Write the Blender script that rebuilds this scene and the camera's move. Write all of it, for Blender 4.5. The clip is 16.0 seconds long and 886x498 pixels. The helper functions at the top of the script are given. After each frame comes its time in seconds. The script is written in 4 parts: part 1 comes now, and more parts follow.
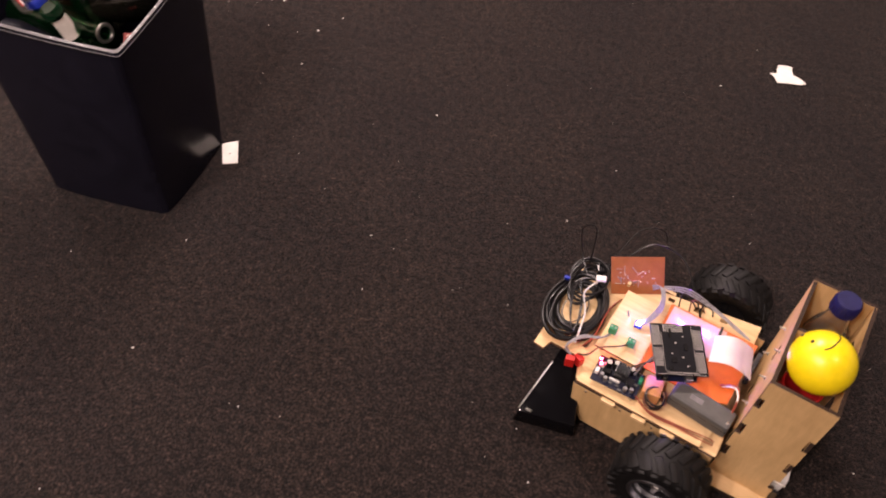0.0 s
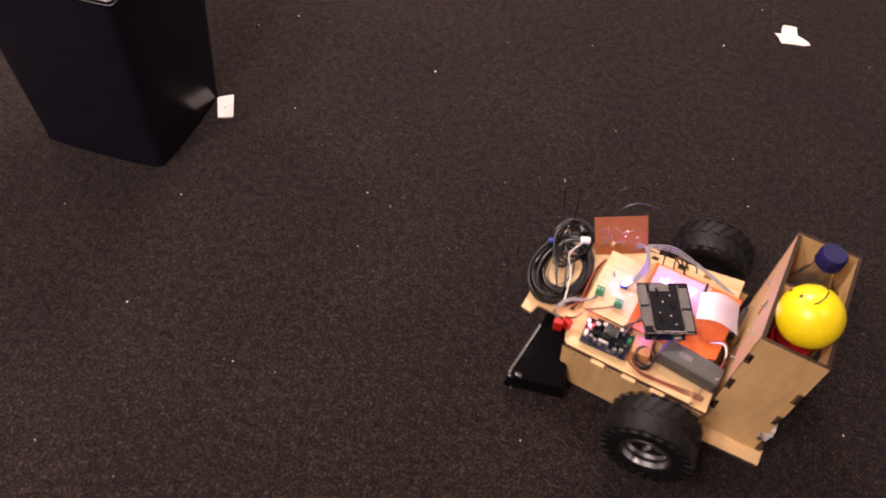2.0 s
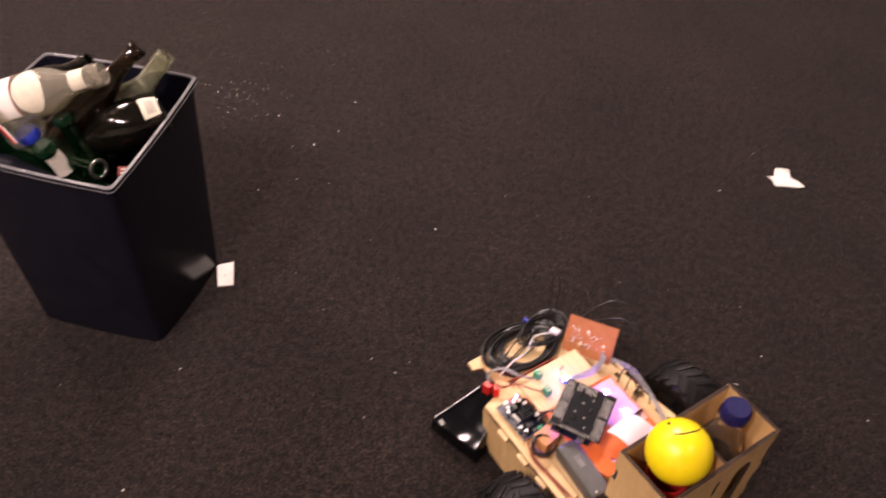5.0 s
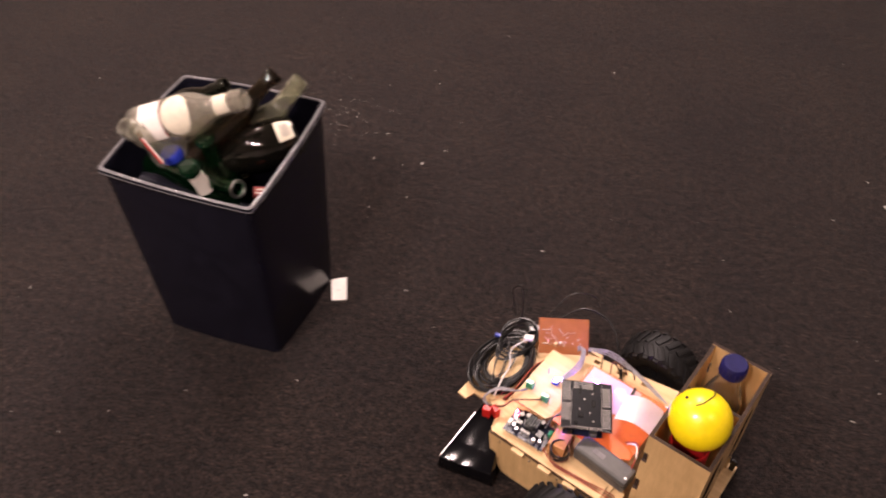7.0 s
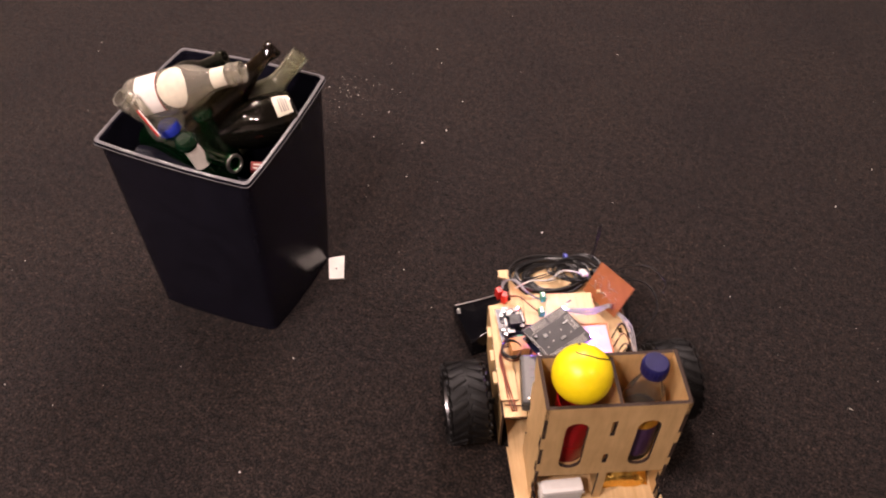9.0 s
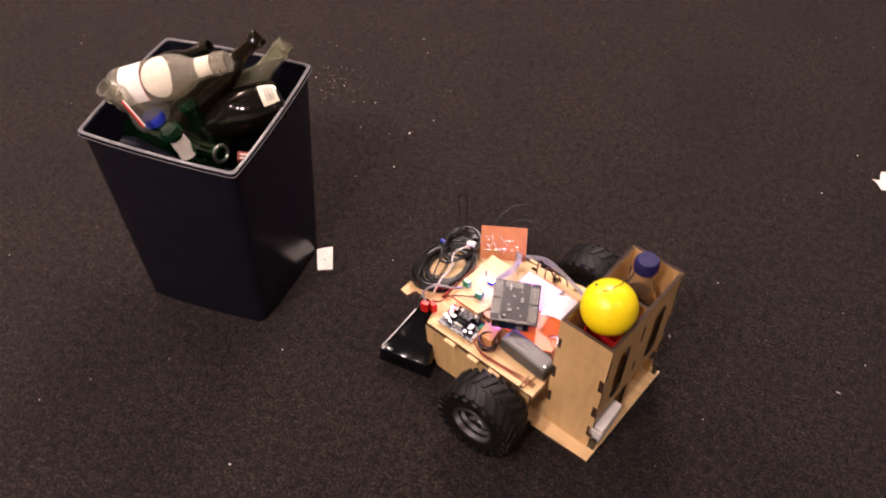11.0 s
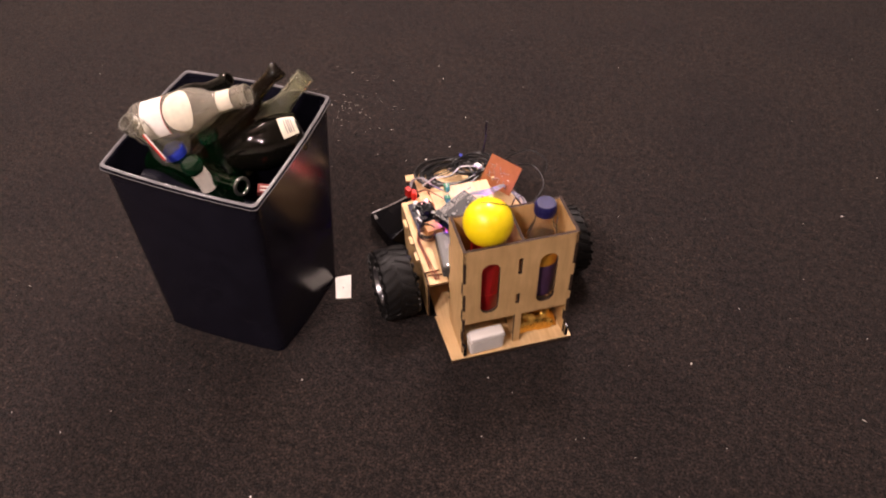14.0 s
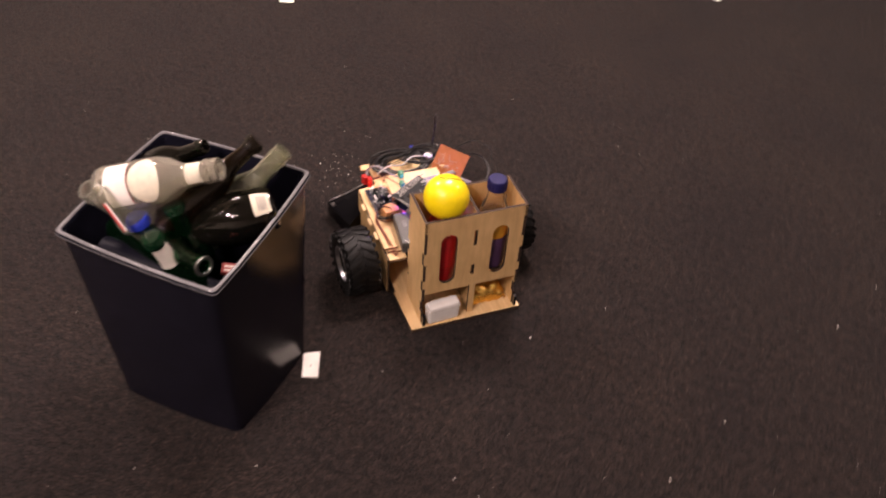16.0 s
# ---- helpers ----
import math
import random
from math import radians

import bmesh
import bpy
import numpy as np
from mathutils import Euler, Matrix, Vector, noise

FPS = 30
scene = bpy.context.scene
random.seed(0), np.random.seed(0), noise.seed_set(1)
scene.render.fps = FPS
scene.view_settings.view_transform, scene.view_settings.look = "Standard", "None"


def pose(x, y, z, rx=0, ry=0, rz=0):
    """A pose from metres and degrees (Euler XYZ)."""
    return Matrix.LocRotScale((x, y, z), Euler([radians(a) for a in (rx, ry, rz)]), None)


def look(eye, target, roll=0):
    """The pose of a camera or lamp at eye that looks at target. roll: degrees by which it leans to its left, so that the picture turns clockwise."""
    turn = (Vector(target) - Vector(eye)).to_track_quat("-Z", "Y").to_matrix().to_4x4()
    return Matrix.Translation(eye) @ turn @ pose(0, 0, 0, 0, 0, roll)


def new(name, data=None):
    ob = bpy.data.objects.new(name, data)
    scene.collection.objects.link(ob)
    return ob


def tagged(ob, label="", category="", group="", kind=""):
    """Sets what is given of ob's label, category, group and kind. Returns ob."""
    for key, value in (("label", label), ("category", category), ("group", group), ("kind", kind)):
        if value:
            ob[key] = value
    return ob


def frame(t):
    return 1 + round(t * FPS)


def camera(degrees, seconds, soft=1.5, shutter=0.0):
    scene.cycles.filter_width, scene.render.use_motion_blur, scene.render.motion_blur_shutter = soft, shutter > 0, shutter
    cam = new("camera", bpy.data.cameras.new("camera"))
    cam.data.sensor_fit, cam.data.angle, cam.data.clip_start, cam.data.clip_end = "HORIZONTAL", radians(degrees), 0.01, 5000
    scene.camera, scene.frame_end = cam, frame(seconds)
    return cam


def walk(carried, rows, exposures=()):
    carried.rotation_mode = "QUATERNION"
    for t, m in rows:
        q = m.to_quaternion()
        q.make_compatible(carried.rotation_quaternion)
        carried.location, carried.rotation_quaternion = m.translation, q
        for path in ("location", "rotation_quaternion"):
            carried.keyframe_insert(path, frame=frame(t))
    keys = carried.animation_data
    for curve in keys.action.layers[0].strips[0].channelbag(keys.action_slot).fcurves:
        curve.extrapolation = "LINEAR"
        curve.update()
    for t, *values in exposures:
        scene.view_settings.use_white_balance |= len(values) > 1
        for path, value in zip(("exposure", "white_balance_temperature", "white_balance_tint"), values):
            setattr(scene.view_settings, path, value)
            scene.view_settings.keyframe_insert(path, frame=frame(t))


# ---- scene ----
cam = camera(57.5, 16.0, soft=1.9, shutter=0.9)
PATH = [
    (0, (0.768, -0.892, 1.316), (0.495, 0.321, -0.25), 4.1),
    (0.5, (0.756, -0.902, 1.31), (0.477, 0.302, -0.262), 4.4),
    (1, (0.756, -0.896, 1.311), (0.48, 0.297, -0.27), 4.4),
    (1.5, (0.761, -0.895, 1.308), (0.471, 0.294, -0.274), 3.9),
    (2, (0.769, -0.887, 1.309), (0.528, 0.25, -0.318), 5.5),
    (2.5, (0.756, -0.874, 1.308), (0.47, 0.304, -0.283), 3.9),
    (3, (0.752, -0.868, 1.317), (0.432, 0.334, -0.25), 2.8),
    (3.5, (0.731, -0.883, 1.313), (0.354, 0.28, -0.269), 1.7),
    (4, (0.721, -0.872, 1.319), (0.32, 0.317, -0.238), 1.4),
    (4.5, (0.721, -0.833, 1.319), (0.371, 0.451, -0.174), 2.8),
    (5, (0.726, -0.81, 1.336), (0.426, 0.55, -0.098), 2.8),
    (5.2, (0.733, -0.809, 1.337), (0.45, 0.564, -0.09), 3.6),
    (7.3, (0.628, -0.842, 1.384), (0.097, 0.464, -0.035), -1.6),
    (7.5, (0.625, -0.848, 1.386), (0.058, 0.462, -0.014), -1.8),
    (8, (0.634, -0.86, 1.364), (0.077, 0.418, -0.07), -0.2),
    (8.5, (0.629, -0.846, 1.363), (0.11, 0.431, -0.087), 0.2),
    (9, (0.64, -0.829, 1.362), (0.182, 0.466, -0.092), 0.6),
    (11.5, (0.64, -0.838, 1.351), (0.214, 0.456, -0.113), 0.9),
    (12, (0.628, -0.845, 1.353), (0.19, 0.447, -0.11), 0.8),
    (12.5, (0.617, -0.843, 1.354), (0.171, 0.453, -0.103), 0.7),
    (13, (0.619, -0.834, 1.358), (0.164, 0.464, -0.094), 0.5),
    (13.5, (0.617, -0.825, 1.363), (0.155, 0.484, -0.077), -0.1),
    (14, (0.619, -0.821, 1.365), (0.156, 0.494, -0.068), -0.4),
    (14.5, (0.617, -0.82, 1.364), (0.15, 0.499, -0.065), -0.7),
    (15, (0.619, -0.812, 1.37), (0.152, 0.511, -0.055), -1.0),
    (15.5, (0.607, -0.787, 1.389), (0.139, 0.571, -0.003), -0.2),
    (16, (0.601, -0.682, 1.382), (0.129, 0.692, 0.008), 4.4),
]
walk(cam, [(t, look(eye, target, roll)) for t, eye, target, roll in PATH])

# ---- room light ----
world = bpy.data.worlds.new("world")
scene.world = world
world.use_nodes = True
world.node_tree.nodes["Background"].inputs[0].default_value = (0.9, 0.75, 0.6, 1)
world.node_tree.nodes["Background"].inputs[1].default_value = 0.02


def ceiling_lamp(x, y, watts, size, colour):
    lamp = bpy.data.lights.new("ceiling_lamp", "AREA")
    lamp.shape, lamp.size, lamp.energy, lamp.color = "DISK", size, watts, colour
    ob = new("ceiling_lamp", lamp)
    ob.matrix_world = look((x, y, 2.64), (x, y, 0))
    return ob


WARM = (1.0, 0.768, 0.716)
for lamp_x, lamp_y, lamp_watts, lamp_size in ((0.05, -1.75, 58, 0.24), (-0.55, -1.45, 54, 0.24), (-1.5, -0.9, 25, 0.24), (2.1, -0.7, 13, 0.24), (0.0, 1.9, 122, 0.9), (2.1, 2.4, 25, 0.5), (-2.0, 1.3, 72, 0.5)):
    ceiling_lamp(lamp_x, lamp_y, lamp_watts, lamp_size, WARM)


# ---- materials ----
def material(name):
    m = bpy.data.materials.new(name)
    m.use_nodes = True
    nodes = m.node_tree.nodes
    return m, nodes, m.node_tree.links, nodes["Principled BSDF"]


def noise_of(nodes, links, scale, detail=4.0, stretch=(1, 1, 1), rough=0.6):
    co, mp, nz = nodes.new("ShaderNodeTexCoord"), nodes.new("ShaderNodeMapping"), nodes.new("ShaderNodeTexNoise")
    mp.inputs["Scale"].default_value = stretch
    nz.inputs["Scale"].default_value, nz.inputs["Detail"].default_value, nz.inputs["Roughness"].default_value = scale, detail, rough
    links.new(co.outputs["Object"], mp.inputs["Vector"])
    links.new(mp.outputs["Vector"], nz.inputs["Vector"])
    return nz


def ramp_of(nodes, links, source, stops):
    r = nodes.new("ShaderNodeValToRGB")
    while len(r.color_ramp.elements) < len(stops):
        r.color_ramp.elements.new(0.5)
    for e, (at, colour) in zip(r.color_ramp.elements, stops):
        e.position, e.color = at, (*colour, 1)
    links.new(source, r.inputs["Fac"])
    return r


def bump_of(nodes, links, source, strength, distance, bsdf):
    b = nodes.new("ShaderNodeBump")
    b.inputs["Strength"].default_value, b.inputs["Distance"].default_value = strength, distance
    links.new(source, b.inputs["Height"])
    links.new(b.outputs["Normal"], bsdf.inputs["Normal"])
    return b


def simple(name, colour, rough=0.5, metal=0.0, vary=0.25, scale=60.0, bump=0.15, coat=0.0):
    """A surface with mild mottling and fine relief."""
    m, nodes, links, p = material(name)
    nz = noise_of(nodes, links, scale)
    lo, hi = [c * (1 - vary) for c in colour], [min(1, c * (1 + vary)) for c in colour]
    links.new(ramp_of(nodes, links, nz.outputs["Fac"], [(0.3, lo), (0.7, hi)]).outputs["Color"], p.inputs["Base Color"])
    p.inputs["Roughness"].default_value, p.inputs["Metallic"].default_value = rough, metal
    p.inputs["Coat Weight"].default_value = coat
    if bump:
        bump_of(nodes, links, noise_of(nodes, links, scale * 6).outputs["Fac"], bump, 0.001, p)
    return m


def wood(name, dark, light, grain=(1, 8, 8), rough=0.55):
    m, nodes, links, p = material(name)
    nz = noise_of(nodes, links, 14, 6, grain, 0.65)
    big = noise_of(nodes, links, 9, 3)
    mix = nodes.new("ShaderNodeMixRGB")
    mix.blend_type, mix.inputs["Fac"].default_value = "MULTIPLY", 0.45
    links.new(ramp_of(nodes, links, nz.outputs["Fac"], [(0.3, dark), (0.7, light)]).outputs["Color"], mix.inputs["Color1"])
    links.new(ramp_of(nodes, links, big.outputs["Fac"], [(0.3, (0.62, 0.57, 0.5)), (0.65, (1, 1, 1))]).outputs["Color"], mix.inputs["Color2"])
    links.new(mix.outputs["Color"], p.inputs["Base Color"])
    p.inputs["Roughness"].default_value = rough
    bump_of(nodes, links, noise_of(nodes, links, 90, 3, grain).outputs["Fac"], 0.2, 0.001, p)
    return m


def glass(name, colour, rough=0.02, clear=1.0):
    m, nodes, links, p = material(name)
    p.inputs["Base Color"].default_value = (*colour, 1)
    p.inputs["Transmission Weight"].default_value, p.inputs["IOR"].default_value = 1.0, 1.5
    p.inputs["Transmission Weight"].default_value = clear
    nz = noise_of(nodes, links, 40)
    links.new(ramp_of(nodes, links, nz.outputs["Fac"], [(0.3, (rough,) * 3), (0.8, (rough * 4,) * 3)]).outputs["Color"], p.inputs["Roughness"])
    return m


def glow(name, colour, strength):
    m, nodes, links, p = material(name)
    p.inputs["Base Color"].default_value = (*colour, 1)
    p.inputs["Emission Color"].default_value, p.inputs["Emission Strength"].default_value = (*colour, 1), strength
    return m


def carpet_material():
    m, nodes, links, p = material("carpet")
    fine, mid, big = noise_of(nodes, links, 190, 3, rough=0.85), noise_of(nodes, links, 62, 4), noise_of(nodes, links, 3.2, 5)
    col = ramp_of(nodes, links, fine.outputs["Fac"], [(0.36, (0.0032, 0.0023, 0.0023)), (0.50, (0.0098, 0.0069, 0.0064)), (0.66, (0.054, 0.0378, 0.0343))])
    patch = ramp_of(nodes, links, mid.outputs["Fac"], [(0.33, (0.34, 0.34, 0.37)), (0.67, (1.72, 1.66, 1.58))])
    wear = ramp_of(nodes, links, big.outputs["Fac"], [(0.3, (0.76, 0.75, 0.80)), (0.7, (1.22, 1.19, 1.08))])
    a, b = nodes.new("ShaderNodeMixRGB"), nodes.new("ShaderNodeMixRGB")
    for mix in (a, b):
        mix.blend_type, mix.inputs["Fac"].default_value = "MULTIPLY", 1.0
    links.new(col.outputs["Color"], a.inputs["Color1"])
    links.new(patch.outputs["Color"], a.inputs["Color2"])
    links.new(a.outputs["Color"], b.inputs["Color1"])
    links.new(wear.outputs["Color"], b.inputs["Color2"])
    links.new(b.outputs["Color"], p.inputs["Base Color"])
    p.inputs["Roughness"].default_value, p.inputs["Specular IOR Level"].default_value = 0.95, 0.15
    p.inputs["Sheen Weight"].default_value, p.inputs["Sheen Roughness"].default_value = 0.05, 0.5
    bump_of(nodes, links, fine.outputs["Fac"], 1.0, 0.006, p)
    return m


CARPET = carpet_material()
PLASTER = simple("plaster", (0.46, 0.42, 0.37), 0.9, scale=6, vary=0.08)
CEILING = simple("ceiling_paint", (0.70, 0.66, 0.60), 0.9, scale=5, vary=0.05)
PLY = wood("light_plywood", (0.69, 0.460, 0.225), (0.885, 0.645, 0.352))
MDF = wood("tan_plywood", (0.595, 0.390, 0.177), (0.74, 0.503, 0.240), (6, 6, 1), 0.5)
REDWOOD = wood("orange_wood", (0.50, 0.22, 0.075), (0.66, 0.33, 0.13), (1, 10, 10))
BURNT = simple("burnt_edge", (0.035, 0.018, 0.010), 0.8, scale=120)
EDGE = simple("scorched_ply_edge", (0.16, 0.085, 0.04), 0.75, scale=150)
BIN = simple("bin_plastic", (0.0085, 0.0083, 0.0145), 0.20, scale=25, vary=0.2, bump=0.04)
BIN.node_tree.nodes["Principled BSDF"].inputs["Specular IOR Level"].default_value = 0.2
RIM_SHEEN = simple("rim_sheen", (0.17, 0.167, 0.176), 0.16, scale=30, vary=0.15, bump=0.05)
RUBBER = simple("tyre_rubber", (0.0036, 0.0034, 0.0036), 0.55, scale=70, vary=0.4, bump=0.3)
RUBBER.node_tree.nodes["Principled BSDF"].inputs["Specular IOR Level"].default_value = 0.32
BLACK = simple("black_plastic", (0.008, 0.008, 0.009), 0.22, scale=30, vary=0.2, bump=0.05)
GLOSS = simple("gloss_black_plastic", (0.0035, 0.0035, 0.0045), 0.08, scale=30, vary=0.2, bump=0.03)
GLOSS.node_tree.nodes["Principled BSDF"].inputs["Specular IOR Level"].default_value = 0.25
CABLE = simple("cable_sheath", (0.0045, 0.0045, 0.005), 0.36, scale=90, bump=0.05)
CHROME = simple("chrome", (0.40, 0.40, 0.42), 0.34, 1.0, 0.1, 40, 0.03)
SILVER = simple("solder", (0.75, 0.74, 0.72), 0.25, 1.0, 0.15, 300, 0.2)
STEEL = simple("steel", (0.55, 0.54, 0.52), 0.3, 1.0, 0.1, 80, 0.05)
PCB_BLACK = simple("black_circuit_board", (0.008, 0.008, 0.010), 0.34, scale=80, bump=0.03)
PCB_BLACK.node_tree.nodes["Principled BSDF"].inputs["Specular IOR Level"].default_value = 0.22
PCB_BLUE = simple("blue_circuit_board", (0.007, 0.009, 0.026), 0.32, scale=90, bump=0.05)
COPPER = simple("copper_clad", (0.42, 0.150, 0.055), 0.30, 0.35, 0.12, 50, 0.05)
ORANGE = simple("orange_acrylic", (0.62, 0.135, 0.02), 0.35, scale=30, vary=0.12, bump=0.03)
# Pink that orange acrylic shows under violet light, put into the base colour.
VIOLET_LIT = simple("violet_lit_acrylic", (0.62, 0.40, 0.36), 0.35, scale=30, vary=0.1, bump=0.03)
GREEN = simple("green_terminal", (0.03, 0.24, 0.12), 0.4, scale=80)
RED = simple("red_plastic", (0.50, 0.015, 0.012), 0.38, scale=70, vary=0.2)
WHITE = simple("white_plastic", (0.84, 0.82, 0.79), 0.4, scale=40, vary=0.05)
PAPER = simple("white_paper", (0.82, 0.79, 0.74), 0.85, scale=70, vary=0.05, bump=0.2)
LABEL = simple("label_paper", (0.60, 0.56, 0.50), 0.6, scale=45, vary=0.12)
TIN = simple("dull_tin", (0.50, 0.48, 0.45), 0.6, 0.0, 0.15, 300, 0.1)
CREAM = simple("cream_label", (0.72, 0.665, 0.53), 0.6, scale=45, vary=0.12)
INK = simple("grey_print", (0.16, 0.15, 0.16), 0.6, scale=90)
REDINK = simple("red_print", (0.42, 0.03, 0.03), 0.55, scale=90)
GREY = simple("grey_box_plastic", (0.085, 0.085, 0.082), 0.42, scale=60, vary=0.15, bump=0.08)
WIRE_GREY = simple("grey_wire", (0.30, 0.29, 0.31), 0.45, scale=90)
WIRE_RED = simple("red_wire", (0.30, 0.055, 0.03), 0.45, scale=90)
WIRE_BROWN = simple("brown_wire", (0.14, 0.055, 0.03), 0.5, scale=90)
WIRE_WHITE = simple("white_tie", (0.7, 0.68, 0.64), 0.5, scale=90)
BLUE = simple("blue_plastic", (0.012, 0.03, 0.34), 0.4, scale=60, vary=0.2)
CAP = simple("navy_cap", (0.013, 0.012, 0.075), 0.38, scale=60, vary=0.15)
CAP.node_tree.nodes["Principled BSDF"].inputs["Specular IOR Level"].default_value = 0.2
YELLOW = simple("yellow_foam", (0.95, 0.75, 0.006), 0.36, scale=90, vary=0.05, bump=0.05, coat=0.25)
PRINT = simple("black_print", (0.03, 0.025, 0.01), 0.5, scale=90)
REDSHEET = simple("red_card", (0.45, 0.014, 0.018), 0.35, scale=25, vary=0.15)
CARD = simple("dull_red_card", (0.20, 0.022, 0.020), 0.6, scale=60, vary=0.2)
PURPLE = simple("purple_label", (0.085, 0.042, 0.105), 0.4, scale=40, vary=0.25)
JUICE = simple("amber_label", (0.60, 0.30, 0.03), 0.35, scale=30, vary=0.2)
GOLD = simple("gold_foil", (0.80, 0.50, 0.12), 0.22, 1.0, 0.2, 60, 0.6)
CLEAR = glass("clear_glass", (0.98, 0.935, 0.81), 0.02, 0.90)
PALE = glass("pale_green_glass", (0.86, 0.87, 0.68), 0.03, 0.94)
GREENGLASS = glass("green_glass", (0.03, 0.20, 0.06), 0.02, 0.98)
BROWNGLASS = glass("brown_glass", (0.10, 0.065, 0.03), 0.03, 0.96)
GREENCAP = simple("green_cap", (0.0010, 0.013, 0.0045), 0.10, scale=40, vary=0.2, bump=0.02)
GREENCAP.node_tree.nodes["Principled BSDF"].inputs["Specular IOR Level"].default_value = 0.3
STEELRING = simple("silver_foil", (0.22, 0.22, 0.20), 0.3, 0.9, 0.2, 90, 0.2)
DARKGLASS = glass("dark_glass", (0.055, 0.050, 0.036), 0.03, 0.93)
THIN = glass("thin_clear_glass", (0.93, 0.92, 0.82), 0.02, 0.92)
PET = glass("clear_pet", (0.95, 0.90, 0.80), 0.04, 0.97)
PET.node_tree.nodes["Principled BSDF"].inputs["IOR"].default_value = 1.12
TINT = simple("smoked_plastic", (0.006, 0.006, 0.011), 0.42, scale=30)
TINT.node_tree.nodes["Principled BSDF"].inputs["Specular IOR Level"].default_value = 0.08
LED_BLUE = glow("blue_led", (0.34, 0.29, 1.0), 620)
LED_VIOLET = glow("violet_led", (0.32, 0.09, 1.0), 1100)
LED_RED = glow("red_led", (1.0, 0.03, 0.08), 220)


# ---- mesh helpers ----
def part(name, bm, mats, parent=None, label="", m=None, smooth=False):
    """Links a bmesh as one mesh object, under its thing when there is one."""
    me = bpy.data.meshes.new(name)
    bmesh.ops.recalc_face_normals(bm, faces=bm.faces[:])
    if smooth:
        for f in bm.faces:
            f.smooth = True
    bm.to_mesh(me)
    bm.free()
    for mat in mats if isinstance(mats, (list, tuple)) else [mats]:
        me.materials.append(mat)
    if smooth:
        me.set_sharp_from_angle(angle=radians(40))
    ob = new(name, me)
    if parent:
        ob.parent = parent
    if m is not None:
        ob.matrix_basis = m
    return tagged(ob, label=label)


def empty(name, label, category, group="", m=None):
    ob = tagged(new(name), label, category, group)
    if m is not None:
        ob.matrix_basis = m
    return ob


def plate(outer, holes=(), thick=0.004, m=None, bm=None, bevel=0.0):
    """A flat sheet from an outline in its own xy plane, z from 0 to thick; its cut edges take material 1."""
    bm, tmp = bm or bmesh.new(), bmesh.new()
    edges = []
    for ring in (outer, *holes):
        vs = [tmp.verts.new((x, y, 0)) for x, y in ring]
        edges += [tmp.edges.new((vs[i], vs[(i + 1) % len(vs)])) for i in range(len(vs))]
    bmesh.ops.triangle_fill(tmp, use_beauty=True, edges=edges, normal=(0, 0, 1))
    out = bmesh.ops.extrude_face_region(tmp, geom=tmp.faces[:])
    bmesh.ops.translate(tmp, verts=[g for g in out["geom"] if isinstance(g, bmesh.types.BMVert)], vec=(0, 0, thick))
    bmesh.ops.recalc_face_normals(tmp, faces=tmp.faces[:])
    for f in tmp.faces:
        f.normal_update()
        f.material_index = 0 if abs(f.normal.z) > 0.9 else 1
    if m is not None:
        tmp.transform(m)
    me = bpy.data.meshes.new("tmp")
    tmp.to_mesh(me)
    tmp.free()
    bm.from_mesh(me)
    bpy.data.meshes.remove(me)
    return bm


def rect(x0, y0, x1, y1):
    return [(x0, y0), (x1, y0), (x1, y1), (x0, y1)]


def slot(x, y, w, h, n=8):
    """An upright slot with round ends."""
    r = w / 2
    pts = [(x + r * math.cos(a), y + h / 2 - r + r * math.sin(a)) for a in np.linspace(0, math.pi, n)]
    return pts + [(x + r * math.cos(a), y - h / 2 + r + r * math.sin(a)) for a in np.linspace(math.pi, 2 * math.pi, n)]


def box(sx, sy, sz, m=None, bevel=0.0, bm=None, index=0):
    """A bevelled block centred on its base."""
    bm, tmp = bm or bmesh.new(), bmesh.new()
    bmesh.ops.create_cube(tmp, size=1)
    bmesh.ops.transform(tmp, matrix=Matrix.Translation((0, 0, sz / 2)) @ Matrix.Diagonal((sx, sy, sz, 1)), verts=tmp.verts)
    if bevel:
        bmesh.ops.bevel(tmp, geom=tmp.edges[:], offset=bevel, segments=2, affect="EDGES", profile=0.6)
    for f in tmp.faces:
        f.material_index = index
    if m is not None:
        tmp.transform(m)
    me = bpy.data.meshes.new("tmp")
    tmp.to_mesh(me)
    tmp.free()
    bm.from_mesh(me)
    bpy.data.meshes.remove(me)
    return bm


def lathe(profile, n=32, bm=None, m=None, arc=1.0):
    """A turned body from (radius, height) pairs."""
    bm = bm or bmesh.new()
    rings = []
    full = arc >= 1
    count = n if full else n + 1
    for r, z in profile:
        if r < 1e-6:
            rings.append([bm.verts.new((0, 0, z))])
        else:
            rings.append([bm.verts.new((r * math.cos(2 * math.pi * arc * k / n), r * math.sin(2 * math.pi * arc * k / n), z)) for k in range(count)])
    made = [v for ring in rings for v in ring]
    for a, b in zip(rings, rings[1:]):
        for k in range(n):
            j = (k + 1) % count
            if len(a) == 1 and len(b) == 1:
                continue
            if len(a) == 1:
                bm.faces.new((a[0], b[k], b[j]))
            elif len(b) == 1:
                bm.faces.new((a[k], b[0], a[j]))
            else:
                bm.faces.new((a[k], b[k], b[j], a[j]))
    if m is not None:
        bmesh.ops.transform(bm, matrix=m, verts=made)
    return bm


